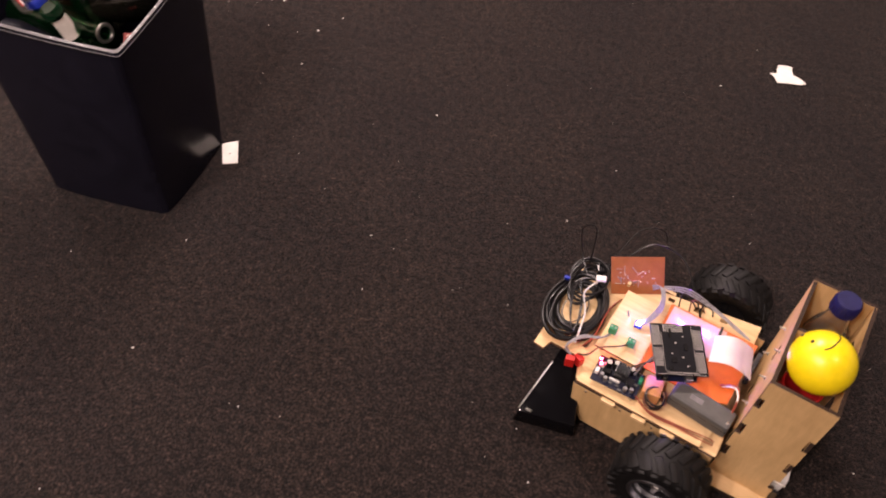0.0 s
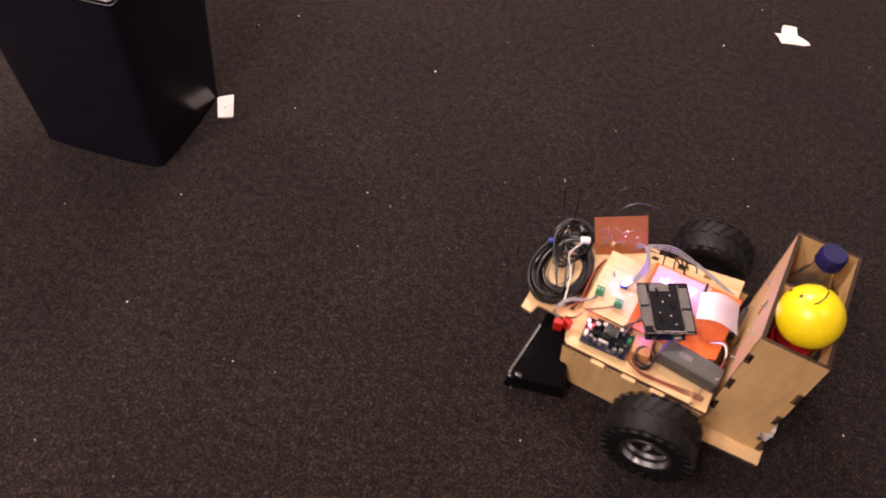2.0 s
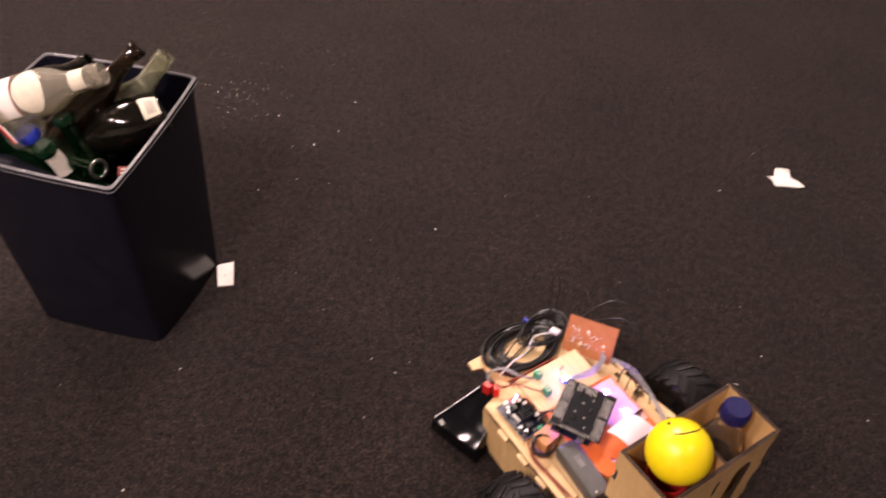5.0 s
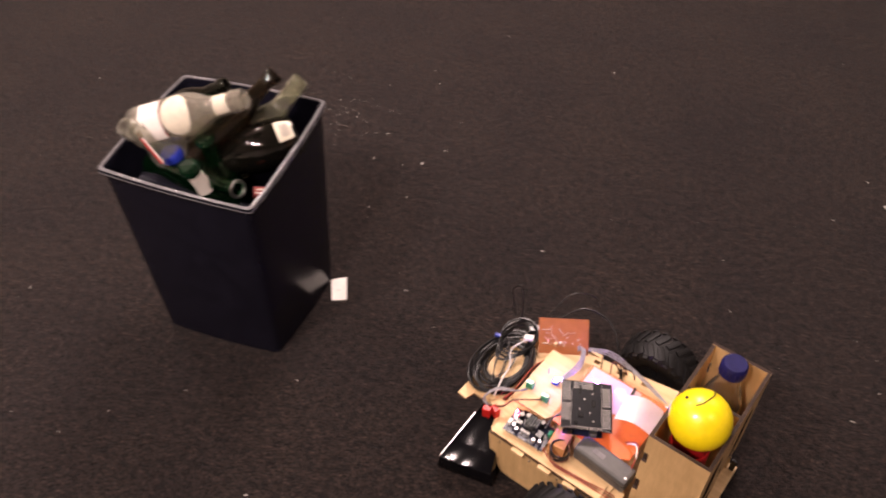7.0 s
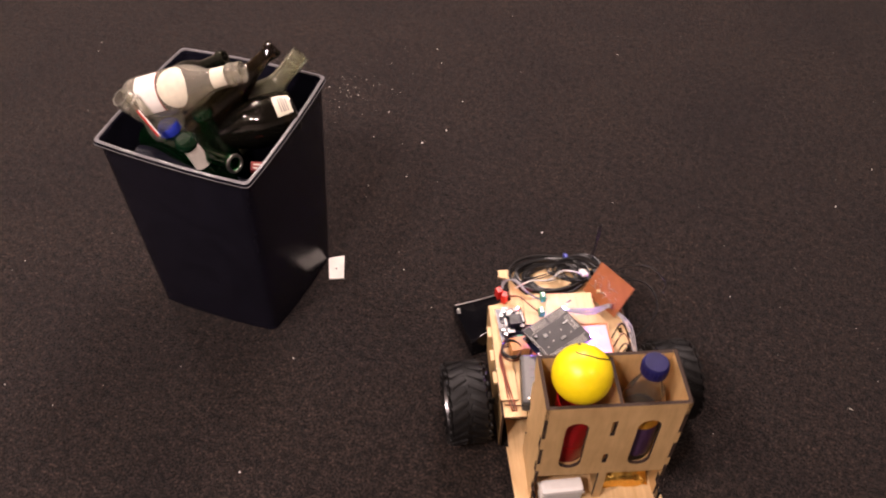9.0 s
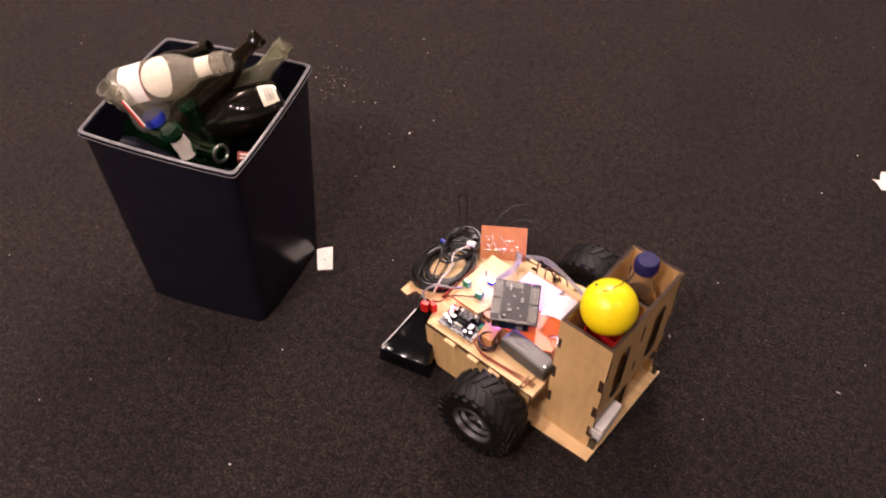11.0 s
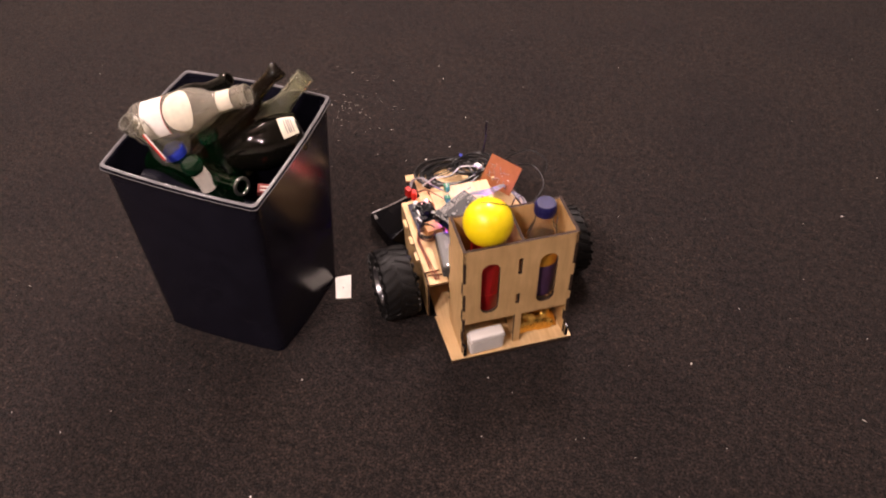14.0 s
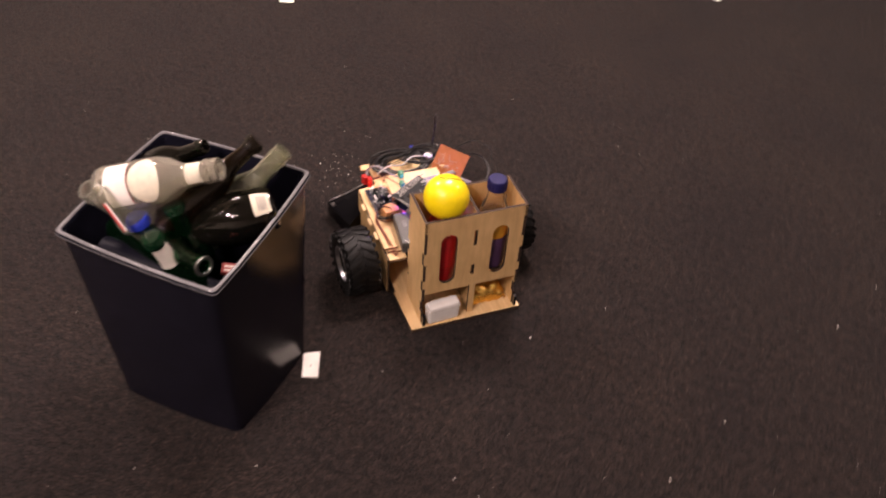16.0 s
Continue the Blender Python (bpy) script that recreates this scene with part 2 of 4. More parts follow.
def tube(points, r, bm=None, n=7, smooth=6, closed=False):
    """A round wire through points, smoothed."""
    bm = bm or bmesh.new()
    p = [Vector(v) for v in points]
    path = []
    last = len(p) if closed else len(p) - 1
    for i in range(last):
        a, b = p[i], p[(i + 1) % len(p)]
        pre = p[i - 1] if (i or closed) else a
        post = p[(i + 2) % len(p)] if (closed or i + 2 < len(p)) else b
        for k in range(smooth):
            t = k / smooth
            path.append(0.5 * ((2 * a) + (b - pre) * t + (2 * pre - 5 * a + 4 * b - post) * t * t + (3 * a - pre - 3 * b + post) * t ** 3))
    if not closed:
        path.append(p[-1])
    rings, side = [], None
    for i, c in enumerate(path):
        nxt = path[(i + 1) % len(path)] if (closed or i + 1 < len(path)) else c
        prv = path[i - 1] if (closed or i) else c
        d = (nxt - prv).normalized()
        if side is None:
            side = d.orthogonal().normalized()
        side = (side - d * side.dot(d)).normalized()
        up = d.cross(side)
        rings.append([bm.verts.new(c + r * (math.cos(2 * math.pi * k / n) * side + math.sin(2 * math.pi * k / n) * up)) for k in range(n)])
    for i in range(len(rings) if closed else len(rings) - 1):
        a, b = rings[i], rings[(i + 1) % len(rings)]
        for k in range(n):
            bm.faces.new((a[k], a[(k + 1) % n], b[(k + 1) % n], b[k]))
    if not closed:
        bm.faces.new(rings[0][::-1])
        bm.faces.new(rings[-1])
    return bm


def aimed(foot, tip):
    """A pose at foot whose z axis points at tip."""
    d = Vector(tip) - Vector(foot)
    return Matrix.Translation(foot) @ d.to_track_quat("Z", "Y").to_matrix().to_4x4()


# ---- the room ----
def room():
    bm = bmesh.new()
    bmesh.ops.create_grid(bm, x_segments=60, y_segments=60, size=0.5, matrix=Matrix.Translation((0.3, 0.8, 0)) @ Matrix.Diagonal((7.6, 8.6, 1, 1)))
    out = bmesh.ops.extrude_face_region(bm, geom=bm.faces[:])
    bmesh.ops.translate(bm, verts=[g for g in out["geom"] if isinstance(g, bmesh.types.BMVert)], vec=(0, 0, -0.02))
    tagged(part("floor", bm, CARPET), "worn dark brown-black cut pile carpet with crumbs", "carpet", kind="structure")
    for name, sx, sy, x, y in (("wall_west", 0.12, 8.6, -3.56, 0.8), ("wall_east", 0.12, 8.6, 4.16, 0.8), ("wall_south", 7.84, 0.12, 0.3, -3.56), ("wall_north", 7.84, 0.12, 0.3, 5.16)):
        tagged(part(name, box(sx, sy, 2.7, pose(x, y, -0.02)), PLASTER), "plain warm grey painted plaster wall", "wall", kind="structure")
    tagged(part("ceiling", box(7.84, 8.84, 0.1, pose(0.3, 0.8, 2.68)), CEILING), "plain off-white painted ceiling", "ceiling", kind="structure")


room()


# ---- waste bin and its bottles ----
def ring_of(corners, z, radius, n=5, bow=0.0045):
    """A rounded four-cornered ring at a height, from corners in order."""
    pts = []
    for i in range(4):
        c, a, b = Vector(corners[i]), Vector(corners[i - 1]), Vector(corners[(i + 1) % 4])
        da, db = (a - c).normalized(), (b - c).normalized()
        p0, p1 = c + da * radius, c + db * radius
        for k in range(n):
            t = k / (n - 1)
            pts.append(((1 - t) ** 2 * p0 + 2 * t * (1 - t) * c + t * t * p1).to_3d() + Vector((0, 0, z)))
        out = Vector((db.y, -db.x))
        for u in (0.2, 0.4, 0.6, 0.8):
            pts.append((c.lerp(b, u) + out * bow * 4 * u * (1 - u)).to_3d() + Vector((0, 0, z)))
    return pts


def skin(rings, close_first=True, close_last=False):
    bm = bmesh.new()
    vs = [[bm.verts.new(p) for p in ring] for ring in rings]
    n = len(vs[0])
    for a, b in zip(vs, vs[1:]):
        for k in range(n):
            bm.faces.new((a[k], a[(k + 1) % n], b[(k + 1) % n], b[k]))
    if close_first:
        bm.faces.new(vs[0][::-1])
    if close_last:
        bm.faces.new(vs[-1])
    return bm


BIN_Z = 0.462
BIN_TOP = [(0.004, -0.004), (-0.010, 0.328), (-0.325, 0.317), (-0.311, 0.005)]
BIN_FOOT = [(-0.040, 0.036), (-0.024, 0.282), (-0.296, 0.278), (-0.312, 0.034)]


def shrunk(corners, d):
    mid = Vector((sum(c[0] for c in corners) / 4, sum(c[1] for c in corners) / 4))
    return [tuple(Vector(c) + Vector((-d if c[0] > mid.x else d, -d if c[1] > mid.y else d))) for c in corners]


def waste_bin():
    thing = empty("waste_bin", "tall square black plastic bin full of empty bottles", "bin")
    top = shrunk(BIN_TOP, 0.0035)
    rings = [ring_of(BIN_FOOT, 0.0, 0.02), ring_of(BIN_FOOT, 0.006, 0.022)]
    for t in (0.25, 0.5, 0.75, 0.94):
        mix = [tuple(Vector(a).lerp(Vector(b), t)) for a, b in zip(BIN_FOOT, top)]
        rings.append(ring_of(mix, BIN_Z * t, 0.022))
    rings.append(ring_of(top, BIN_Z - 0.012, 0.022))
    inner = shrunk(top, 0.004)
    rings.append(ring_of(inner, BIN_Z - 0.012, 0.02))
    rings.append(ring_of(shrunk(BIN_FOOT, 0.005), 0.012, 0.02))
    part("body", skin(rings, True, True), BIN, thing, smooth=True)
    # a rolled bead on top, a dark skirt and a thin flange along the skirt's foot
    o, i = BIN_TOP, shrunk(BIN_TOP, 0.0075)
    lip = [(0.0024, -0.0102), (-0.0002, -0.0098), (-0.0008, -0.0088), (-0.0002, -0.0078), (0.0014, -0.0075), (0.0010, -0.0036), (0.0006, -0.0022), (0.0022, -0.0005), (0.0038, 0.0), (0.0056, -0.0005), (0.0070, -0.0030), (0.0076, -0.0115)]
    bm = skin([ring_of(shrunk(o, d), BIN_Z + z, 0.012) for d, z in lip], False, False)
    # Bead and flange faces are coloured grey for the light they reflect.
    for f in bm.faces:
        z = f.calc_center_median().z - BIN_Z
        f.material_index = 0 if z > -0.0028 or -0.0096 < z < -0.0077 else 1
    part("rim", bm, [RIM_SHEEN, BIN], thing, "glossy rim with rounded corners, greyed where it reflects light", smooth=True)
    return thing


waste_bin()

BEER = [(0.0, 0.004), (0.022, 0.0), (0.029, 0.002), (0.0305, 0.008), (0.0305, 0.125), (0.029, 0.140), (0.023, 0.158), (0.0165, 0.172), (0.0145, 0.185), (0.0130, 0.212),
        (0.0150, 0.214), (0.0150, 0.221), (0.0132, 0.223), (0.0138, 0.229), (0.0125, 0.231), (0.0098, 0.231), (0.0095, 0.20), (0.0125, 0.172), (0.026, 0.138), (0.0275, 0.122), (0.0275, 0.012), (0.0, 0.010)]
JUG = [(0.0, 0.006), (0.026, 0.0), (0.033, 0.003), (0.0355, 0.010), (0.0355, 0.108), (0.0345, 0.122), (0.029, 0.142), (0.0205, 0.158), (0.0175, 0.170), (0.0165, 0.204),
       (0.0185, 0.206), (0.0185, 0.216), (0.0165, 0.218), (0.0175, 0.228), (0.0165, 0.231), (0.0135, 0.231), (0.0135, 0.17), (0.030, 0.118), (0.0325, 0.104), (0.0325, 0.014), (0.0, 0.012)]


FLASK = [(0.0, 0.006), (0.026, 0.0), (0.035, 0.004), (0.0425, 0.022), (0.0465, 0.046), (0.0475, 0.066), (0.0455, 0.088), (0.038, 0.112), (0.028, 0.132), (0.020, 0.150), (0.0168, 0.168), (0.0162, 0.204),
         (0.0185, 0.206), (0.0185, 0.216), (0.0165, 0.218), (0.0175, 0.228), (0.0165, 0.231), (0.0130, 0.231), (0.0130, 0.17), (0.034, 0.110), (0.0435, 0.066), (0.0385, 0.022), (0.0, 0.014)]
SHORT = [(r * 1.12, z * 0.94) for r, z in JUG]


def bottle(label, mat, foot, tip, kind=BEER, stickers=(), turn=0.0, cap=None, wide=0.0165, face=(0.25, -0.55, 1.0)):
    """A glass bottle that lies from foot towards tip; stickers are (z0, z1, arc, material)."""
    thing = empty("glass_bottle", label, "bottle", "bottles in the bin", aimed(foot, tip) @ pose(0, 0, 0, 0, 0, turn))
    part("glass", lathe(kind), mat, thing, smooth=True)

    def radius(z):
        outer = kind[: next(k for k, v in enumerate(kind) if k > 3 and v[1] < kind[k - 1][1])]
        return float(np.interp(z, [v[1] for v in outer[1:]], [v[0] for v in outer[1:]]))

    local = thing.matrix_basis.to_3x3().inverted() @ Vector(face)
    for z0, z1, arc, smat in stickers:
        prof = [(radius(z) + (0.0010 if smat in (INK, REDINK) else 0.0006), z) for z in np.linspace(z0, z1, 7)]
        if smat is CREAM and arc > 0.3 and z0 < 0.1:
            # a round sticker: its arc narrows towards both ends
            bm = bmesh.new()
            grid = []
            for j in range(13):
                c = math.cos(math.pi * j / 12)
                z = (z0 + z1) / 2 + (z1 - z0) / 2 * c
                half = math.pi * arc * max(0.04, (1 - c * c) ** 0.5)
                grid.append([bm.verts.new(((radius(z) + 0.0006) * math.cos(math.pi * arc + half * u), (radius(z) + 0.0006) * math.sin(math.pi * arc + half * u), z)) for u in np.linspace(-1, 1, 17)])
            for a, b in zip(grid, grid[1:]):
                for k in range(16):
                    bm.faces.new((a[k], a[k + 1], b[k + 1], b[k]))
            part("sticker", bm, smat, thing, "round cream label", Matrix.Rotation(math.atan2(local.y, local.x) - math.pi * arc, 4, "Z"), smooth=True)
            continue
        part("sticker", lathe(prof, 24, arc=arc), smat, thing, "", Matrix.Rotation(math.atan2(local.y, local.x) - math.pi * arc, 4, "Z"), smooth=True)
    if cap:
        top = kind[max(range(len(kind)), key=lambda k: kind[k][1])][1]
        if cap is STEELRING:
            part("foil_ring", lathe([(0.0155, top - 0.004), (0.0172, top - 0.002), (0.0165, top + 0.0015), (0.0125, top + 0.0015), (0.0105, top - 0.002), (0.0155, top - 0.004)], 24), cap, thing, "silver foil ring", smooth=True)
            return thing
        part("bottle_cap", lathe([(0.0, top + 0.003), (wide * 0.85, top + 0.003), (wide * 0.97, top), (wide, top - 0.011), (0.0, top - 0.011)], 24), cap, thing, smooth=True)
    return thing


def on(foot, tip, length):
    """The foot of a bottle of that length whose mouth is at tip, along the line from foot."""
    d = (Vector(tip) - Vector(foot)).normalized()
    return Vector(tip) - d * length, tip


def bottles():
    # upright ones below, on the floor of the bin, carry the pile
    for x, y in ((-0.25, 0.09), (-0.17, 0.08), (-0.085, 0.09), (-0.25, 0.225), (-0.165, 0.22), (-0.085, 0.21), (-0.21, 0.155), (-0.125, 0.15)):
        bottle("dark green glass bottle standing deep in the bin", DARKGLASS, (x, y, 0.012), (x, y, 1))
    bottle("clear glass bottle with white labels lying on the pile", CLEAR, *on((-0.289, 0.089, 0.488), (-0.076, 0.157, 0.562), 0.217), SHORT,
           [(0.028, 0.070, 0.31, PAPER), (0.0705, 0.0716, 0.31, REDINK), (0.073, 0.126, 0.33, CREAM), (0.164, 0.190, 0.32, CREAM)], 70, face=(0.3, -0.8, 0.75))
    bottle("clear glass bottle standing at a slant in the bin", THIN, *on((-0.196, 0.125, 0.40), (-0.250, 0.043, 0.543), 0.231), JUG)
    bottle("dark brown glass bottle sticking out of the bin", BROWNGLASS, *on((-0.129, 0.185, 0.490), (-0.073, 0.259, 0.550), 0.231), BEER, (), 200, BROWNGLASS, 0.0175)
    bottle("pale clear glass bottle sticking out of the bin", PALE, *on((-0.090, 0.215, 0.455), (-0.030, 0.277, 0.535), 0.231), JUG, (), 20)
    bottle("dark green glass bottle behind the clear one", DARKGLASS, *on((-0.258, 0.255, 0.455), (-0.190, 0.268, 0.498), 0.231))
    bottle("large dark glass bottle with a white barcode label", DARKGLASS, (-0.019, 0.220, 0.455), (-0.153, 0.113, 0.420), FLASK, [(0.007, 0.036, 0.15, CREAM)] + [(z, z + 0.0016, 0.10, INK) for z in (0.013, 0.017, 0.0205, 0.025)], 55, face=(0.75, -0.05, 1.0))
    bottle("green glass bottle with its mouth up", GREENGLASS, *on((-0.128, 0.116, 0.40), (-0.152, 0.116, 0.488), 0.231), BEER, (), 0, GREENCAP, 0.0175)
    bottle("green glass bottle with a pale neck label", GREENGLASS, *on((-0.112, 0.050, 0.420), (-0.134, 0.035, 0.490), 0.231), BEER, [(0.172, 0.212, 1.0, LABEL)], 0, GREENCAP, 0.019)
    bottle("green glass bottle lying against the rim", GREENGLASS, *on((-0.121, 0.063, 0.440), (-0.047, 0.043, 0.456), 0.231), BEER, (), 0, STEELRING)
    bottle("dark glass bottle with a blue cap", DARKGLASS, *on((-0.190, 0.096, 0.400), (-0.203, 0.082, 0.466), 0.231), BEER, (), 0, BLUE, 0.020)
    bottle("smoked dark bottle lying under the rim", TINT, (-0.258, 0.038, 0.405), (-0.150, 0.060, 0.385))
    bottle("brown glass bottle lying in the bin", BROWNGLASS, (-0.230, 0.200, 0.415), (-0.110, 0.190, 0.440))
    straw = empty("drinking_straw", "red and white striped drinking straw on a bottle", "straw")
    a, b = Vector((-0.222, 0.043, 0.522)), Vector((-0.190, 0.040, 0.478))
    part("tube", tube([a, a.lerp(b, 0.5), b], 0.0023, smooth=2), RED, straw)
    off = Vector((0.0022, 0.0006, 0.0018))
    part("stripe", tube([a + off, a.lerp(b, 0.5) + off, b + off], 0.0012, smooth=2), WHITE, straw)
    pack = empty("small_carton", "small red and white card packet among the bottles", "packet", m=pose(-0.034, 0.086, 0.412, 20, 10, 25))
    part("card", box(0.026, 0.018, 0.012, bevel=0.001), CARD, pack)
    for k in range(2):
        part("print_bar", box(0.017, 0.0026, 0.0006, pose(0, -0.004 + 0.007 * k, 0.012)), LABEL, pack)


bottles()


# ---- litter on the carpet ----
def litter():
    bm = bmesh.new()
    c = [(-0.023, 0.263), (0.008, 0.281), (0.035, 0.220), (0.004, 0.208)]
    n = 6
    grid = []
    for i in range(n + 1):
        for j in range(n + 1):
            u, v = i / n, j / n
            p = Vector(c[0]).lerp(Vector(c[1]), u).lerp(Vector(c[3]).lerp(Vector(c[2]), u), v)
            grid.append(bm.verts.new((p.x, p.y, 0.003 + 0.004 * (1 - v) ** 3 * u + 0.001 * math.sin(5 * u + 3 * v))))
    for i in range(n):
        for j in range(n):
            k = i * (n + 1) + j
            bm.faces.new((grid[k], grid[k + 1], grid[k + n + 2], grid[k + n + 1]))
    out = bmesh.ops.extrude_face_region(bm, geom=bm.faces[:])
    bmesh.ops.translate(bm, verts=[g for g in out["geom"] if isinstance(g, bmesh.types.BMVert)], vec=(0, 0, -0.003))
    slip = tagged(part("paper_slip", bm, PAPER, smooth=True), "small white paper slip on the carpet by the bin", "paper")
    part("print_dot", box(0.003, 0.003, 0.0004, pose(0.007, 0.240, 0.0042)), INK, slip)
    outline = [(1.184, 0.943), (1.202, 0.946), (1.202, 0.972), (1.224, 0.978), (1.238, 0.976), (1.243, 0.952), (1.276, 0.926), (1.262, 0.918), (1.204, 0.909), (1.196, 0.928)]
    bm = plate(outline, (), 0.0015, pose(0, 0, 0.002))
    bmesh.ops.subdivide_edges(bm, edges=bm.edges[:], cuts=2)
    for v in bm.verts:
        v.co.z += 0.005 * abs(noise.noise(v.co * 40)) + (0.006 if v.co.y > 0.97 else 0)
    tagged(part("crumpled_paper", bm, [PAPER, PAPER]), "crumpled torn scrap of white paper on the carpet", "paper")
    for x, y, r in ((-0.87, 1.665, 20), (0.56, 2.46, 70)):
        tagged(part("paper_scrap", box(0.05, 0.035, 0.002, pose(x, y, 0.001, 0, 0, r), 0.0006), PAPER), "small flat scrap of white paper on the carpet", "paper")

    def crumb(x, y, size, long=1.0, mat=PAPER):
        bm = bmesh.new()
        bmesh.ops.create_icosphere(bm, subdivisions=1, radius=size)
        for v in bm.verts:
            v.co = v.co * (0.7 + 0.6 * random.random())
            v.co.x *= long
            v.co.z *= 0.6
        low = min(v.co.z for v in bm.verts)
        tagged(part("crumb", bm, mat, m=pose(x, y, -low, 0, 0, random.uniform(0, 180))), "tiny pale crumb on the dark carpet", "crumb", "crumbs on the carpet")

    for x, y, s in ((-0.106, 0.819, 2.2), (-0.088, 1.160, 1.6), (1.065, 0.851, 2.4), (0.429, 1.322, 1.8), (0.385, 0.115, 1.7), (0.028, 0.727, 4.0), (0.413, 0.514, 2.6), (1.150, 1.031, 1.7),
                    (0.053, -0.276, 2.3), (0.853, 0.468, 1.6), (1.159, 0.342, 1.8), (0.815, -0.316, 1.9), (-0.310, 0.872, 2.2), (-0.297, 0.928, 1.6), (-0.254, 0.873, 1.8), (-0.269, 0.821, 1.5),
                    (-0.218, 0.863, 2.0), (-0.244, 0.792, 1.6), (-0.139, 0.921, 1.3), (-0.021, 0.707, 1.2), (-1.036, 0.793, 1.8), (-0.669, 0.019, 1.8), (-0.177, -0.110, 1.4), (-0.481, -0.269, 1.3),
                    (-0.361, -0.276, 1.5), (0.861, 0.106, 1.3), (0.70, 0.031, 1.2), (-0.483, 1.358, 1.6), (0.60, 0.041, 1.1), (1.359, -0.133, 1.7), (0.549, 0.675, 1.3), (0.91, -0.086, 1.2), (0.044, -0.562, 1.6)):
        crumb(x, y, s / 1200)
    for x, y in ((0.441, 0.096), (0.151, 0.292), (0.289, -0.329), (0.028, -0.013), (0.07, 0.799), (-0.102, 0.707), (-0.039, 0.524), (0.038, 0.589), (0.413, -0.02), (0.775, -0.225), (0.07, 1.421), (1.117, 0.47), (1.359, 0.238), (0.07, 0.937), (-0.051, 1.096), (-0.179, 1.129)):
        crumb(x, y, random.uniform(0.0011, 0.0017))
    for x, y in ((0.772, 0.285), (1.108, 0.255)):
        crumb(x, y, 0.0011, 5, LABEL)
    bits = []
    for k in range(130):
        bits.append((random.uniform(-1.1, 1.7), random.uniform(-0.7, 2.2), random.uniform(0.0005, 0.0010)))
    for k in range(60):
        bits.append((-0.26 + random.gauss(0, 0.07), 0.88 + random.gauss(0, 0.08), random.uniform(0.0005, 0.0012)))
    bm = bmesh.new()
    for x, y, s in bits:
        bmesh.ops.create_icosphere(bm, subdivisions=1, radius=s, matrix=Matrix.Translation((x, y, s * 0.8)))
    tagged(part("carpet_lint", bm, LABEL), "fine pale lint and glass dust on the carpet", "lint", kind="stuff")


litter()


# ---- the robot, built about the floor point under the middle of its tower's rear panel; x ahead, y to its left ----
TOWER_D, TOWER_H, TOWER_Z = 0.091, 0.1135, 0.308
HUB_Z, SKEW = 0.078, 4.0
HUBS = {1: (0.158, 0.217), -1: (0.185, -0.176)}


def fingers(a, b, side, depth, spans):
    """Points from a to b (one coordinate), with notches of a depth on spans."""
    pts = [(a, side)]
    for s0, s1 in spans:
        pts += [(s0, side), (s0, side - depth), (s1, side - depth), (s1, side)]
    pts.append((b, side))
    return pts


def side_outline(depth, z0, z1, t):
    """A tower side panel in (x, z): notched along both upright edges."""
    right = fingers(z0, z1, depth, t, [(0.075, 0.105), (0.150, 0.182), (0.236, 0.262)])
    left = fingers(z0, z1, -0.010, -t, [(0.048, 0.078), (0.112, 0.142), (0.190, 0.222)])
    return [(s, z) for z, s in right] + [(s, z) for z, s in reversed(left)]


def tyre_mesh(r, w):
    bm = bmesh.new()
    prof = [(r * 0.52, -w * 0.44), (r * 0.62, -w * 0.5), (r * 0.86, -w * 0.5), (r * 0.94, -w * 0.44), (r * 0.955, -w * 0.2), (r * 0.955, w * 0.2), (r * 0.94, w * 0.44), (r * 0.86, w * 0.5),
            (r * 0.62, w * 0.5), (r * 0.52, w * 0.44)]
    lathe(prof, 40, bm, pose(0, 0, 0, 90))
    count = 22
    for k in range(count):
        for sgn in (-1, 1):
            a = 2 * math.pi * (k + (0.5 if sgn > 0 else 0)) / count
            turn = Matrix.Rotation(a, 4, "Y") @ pose(0, sgn * w * 0.25, r * 0.938, 0, 0, sgn * 28)
            box(0.0125, w * 0.47, r * 0.044, turn, 0.0028, bm)
            turn = Matrix.Rotation(a + 0.05, 4, "Y") @ pose(0, sgn * w * 0.485, r * 0.80, sgn * -14, 0, 0)
            box(0.010, 0.005, r * 0.15, turn, 0.001, bm)
    return bm


def wheel(parent, outward, label):
    w = empty("wheel", label, "")
    w.parent = parent
    r, width = HUB_Z, 0.070
    part("tyre", tyre_mesh(r, width), RUBBER, w, "black knobbly rubber tyre", smooth=True)
    o = outward
    bm = lathe([(r * 0.53, -0.026), (r * 0.53, 0.028), (r * 0.56, 0.032), (r * 0.50, 0.033), (r * 0.45, 0.024), (r * 0.43, 0.008), (r * 0.2, 0.004), (0.0, 0.004), (0.0, -0.02), (r * 0.5, -0.026)], 32)
    part("rim", bm, BLACK, w, "gloss black wheel rim", pose(0, 0, 0, -90 * o), smooth=True)
    part("chrome_ring", lathe([(r * 0.49, 0.0345), (r * 0.545, 0.0345), (r * 0.55, 0.031), (r * 0.485, 0.028), (r * 0.44, 0.014), (r * 0.425, 0.014), (r * 0.475, 0.030), (r * 0.49, 0.0345)], 32), CHROME, w, "chromed outer ring", pose(0, 0, 0, -90 * o), smooth=True)
    for k in range(6):
        part("spoke", box(0.008, r * 0.36, 0.006, Matrix.Rotation(math.pi * k / 3, 4, "Z") @ pose(0, r * 0.24, 0.006), 0.0015), CHROME, w, "", pose(0, 0, 0, -90 * o))
    part("hub_nut", lathe([(0.0, 0.020), (0.006, 0.020), (0.0075, 0.018), (0.0075, 0.005), (0.0, 0.005)], 6), STEEL, w, "", pose(0, 0, 0, -90 * o))
    w.matrix_basis = pose(*HUBS[outward], HUB_Z, 0, 0, SKEW)
    return w


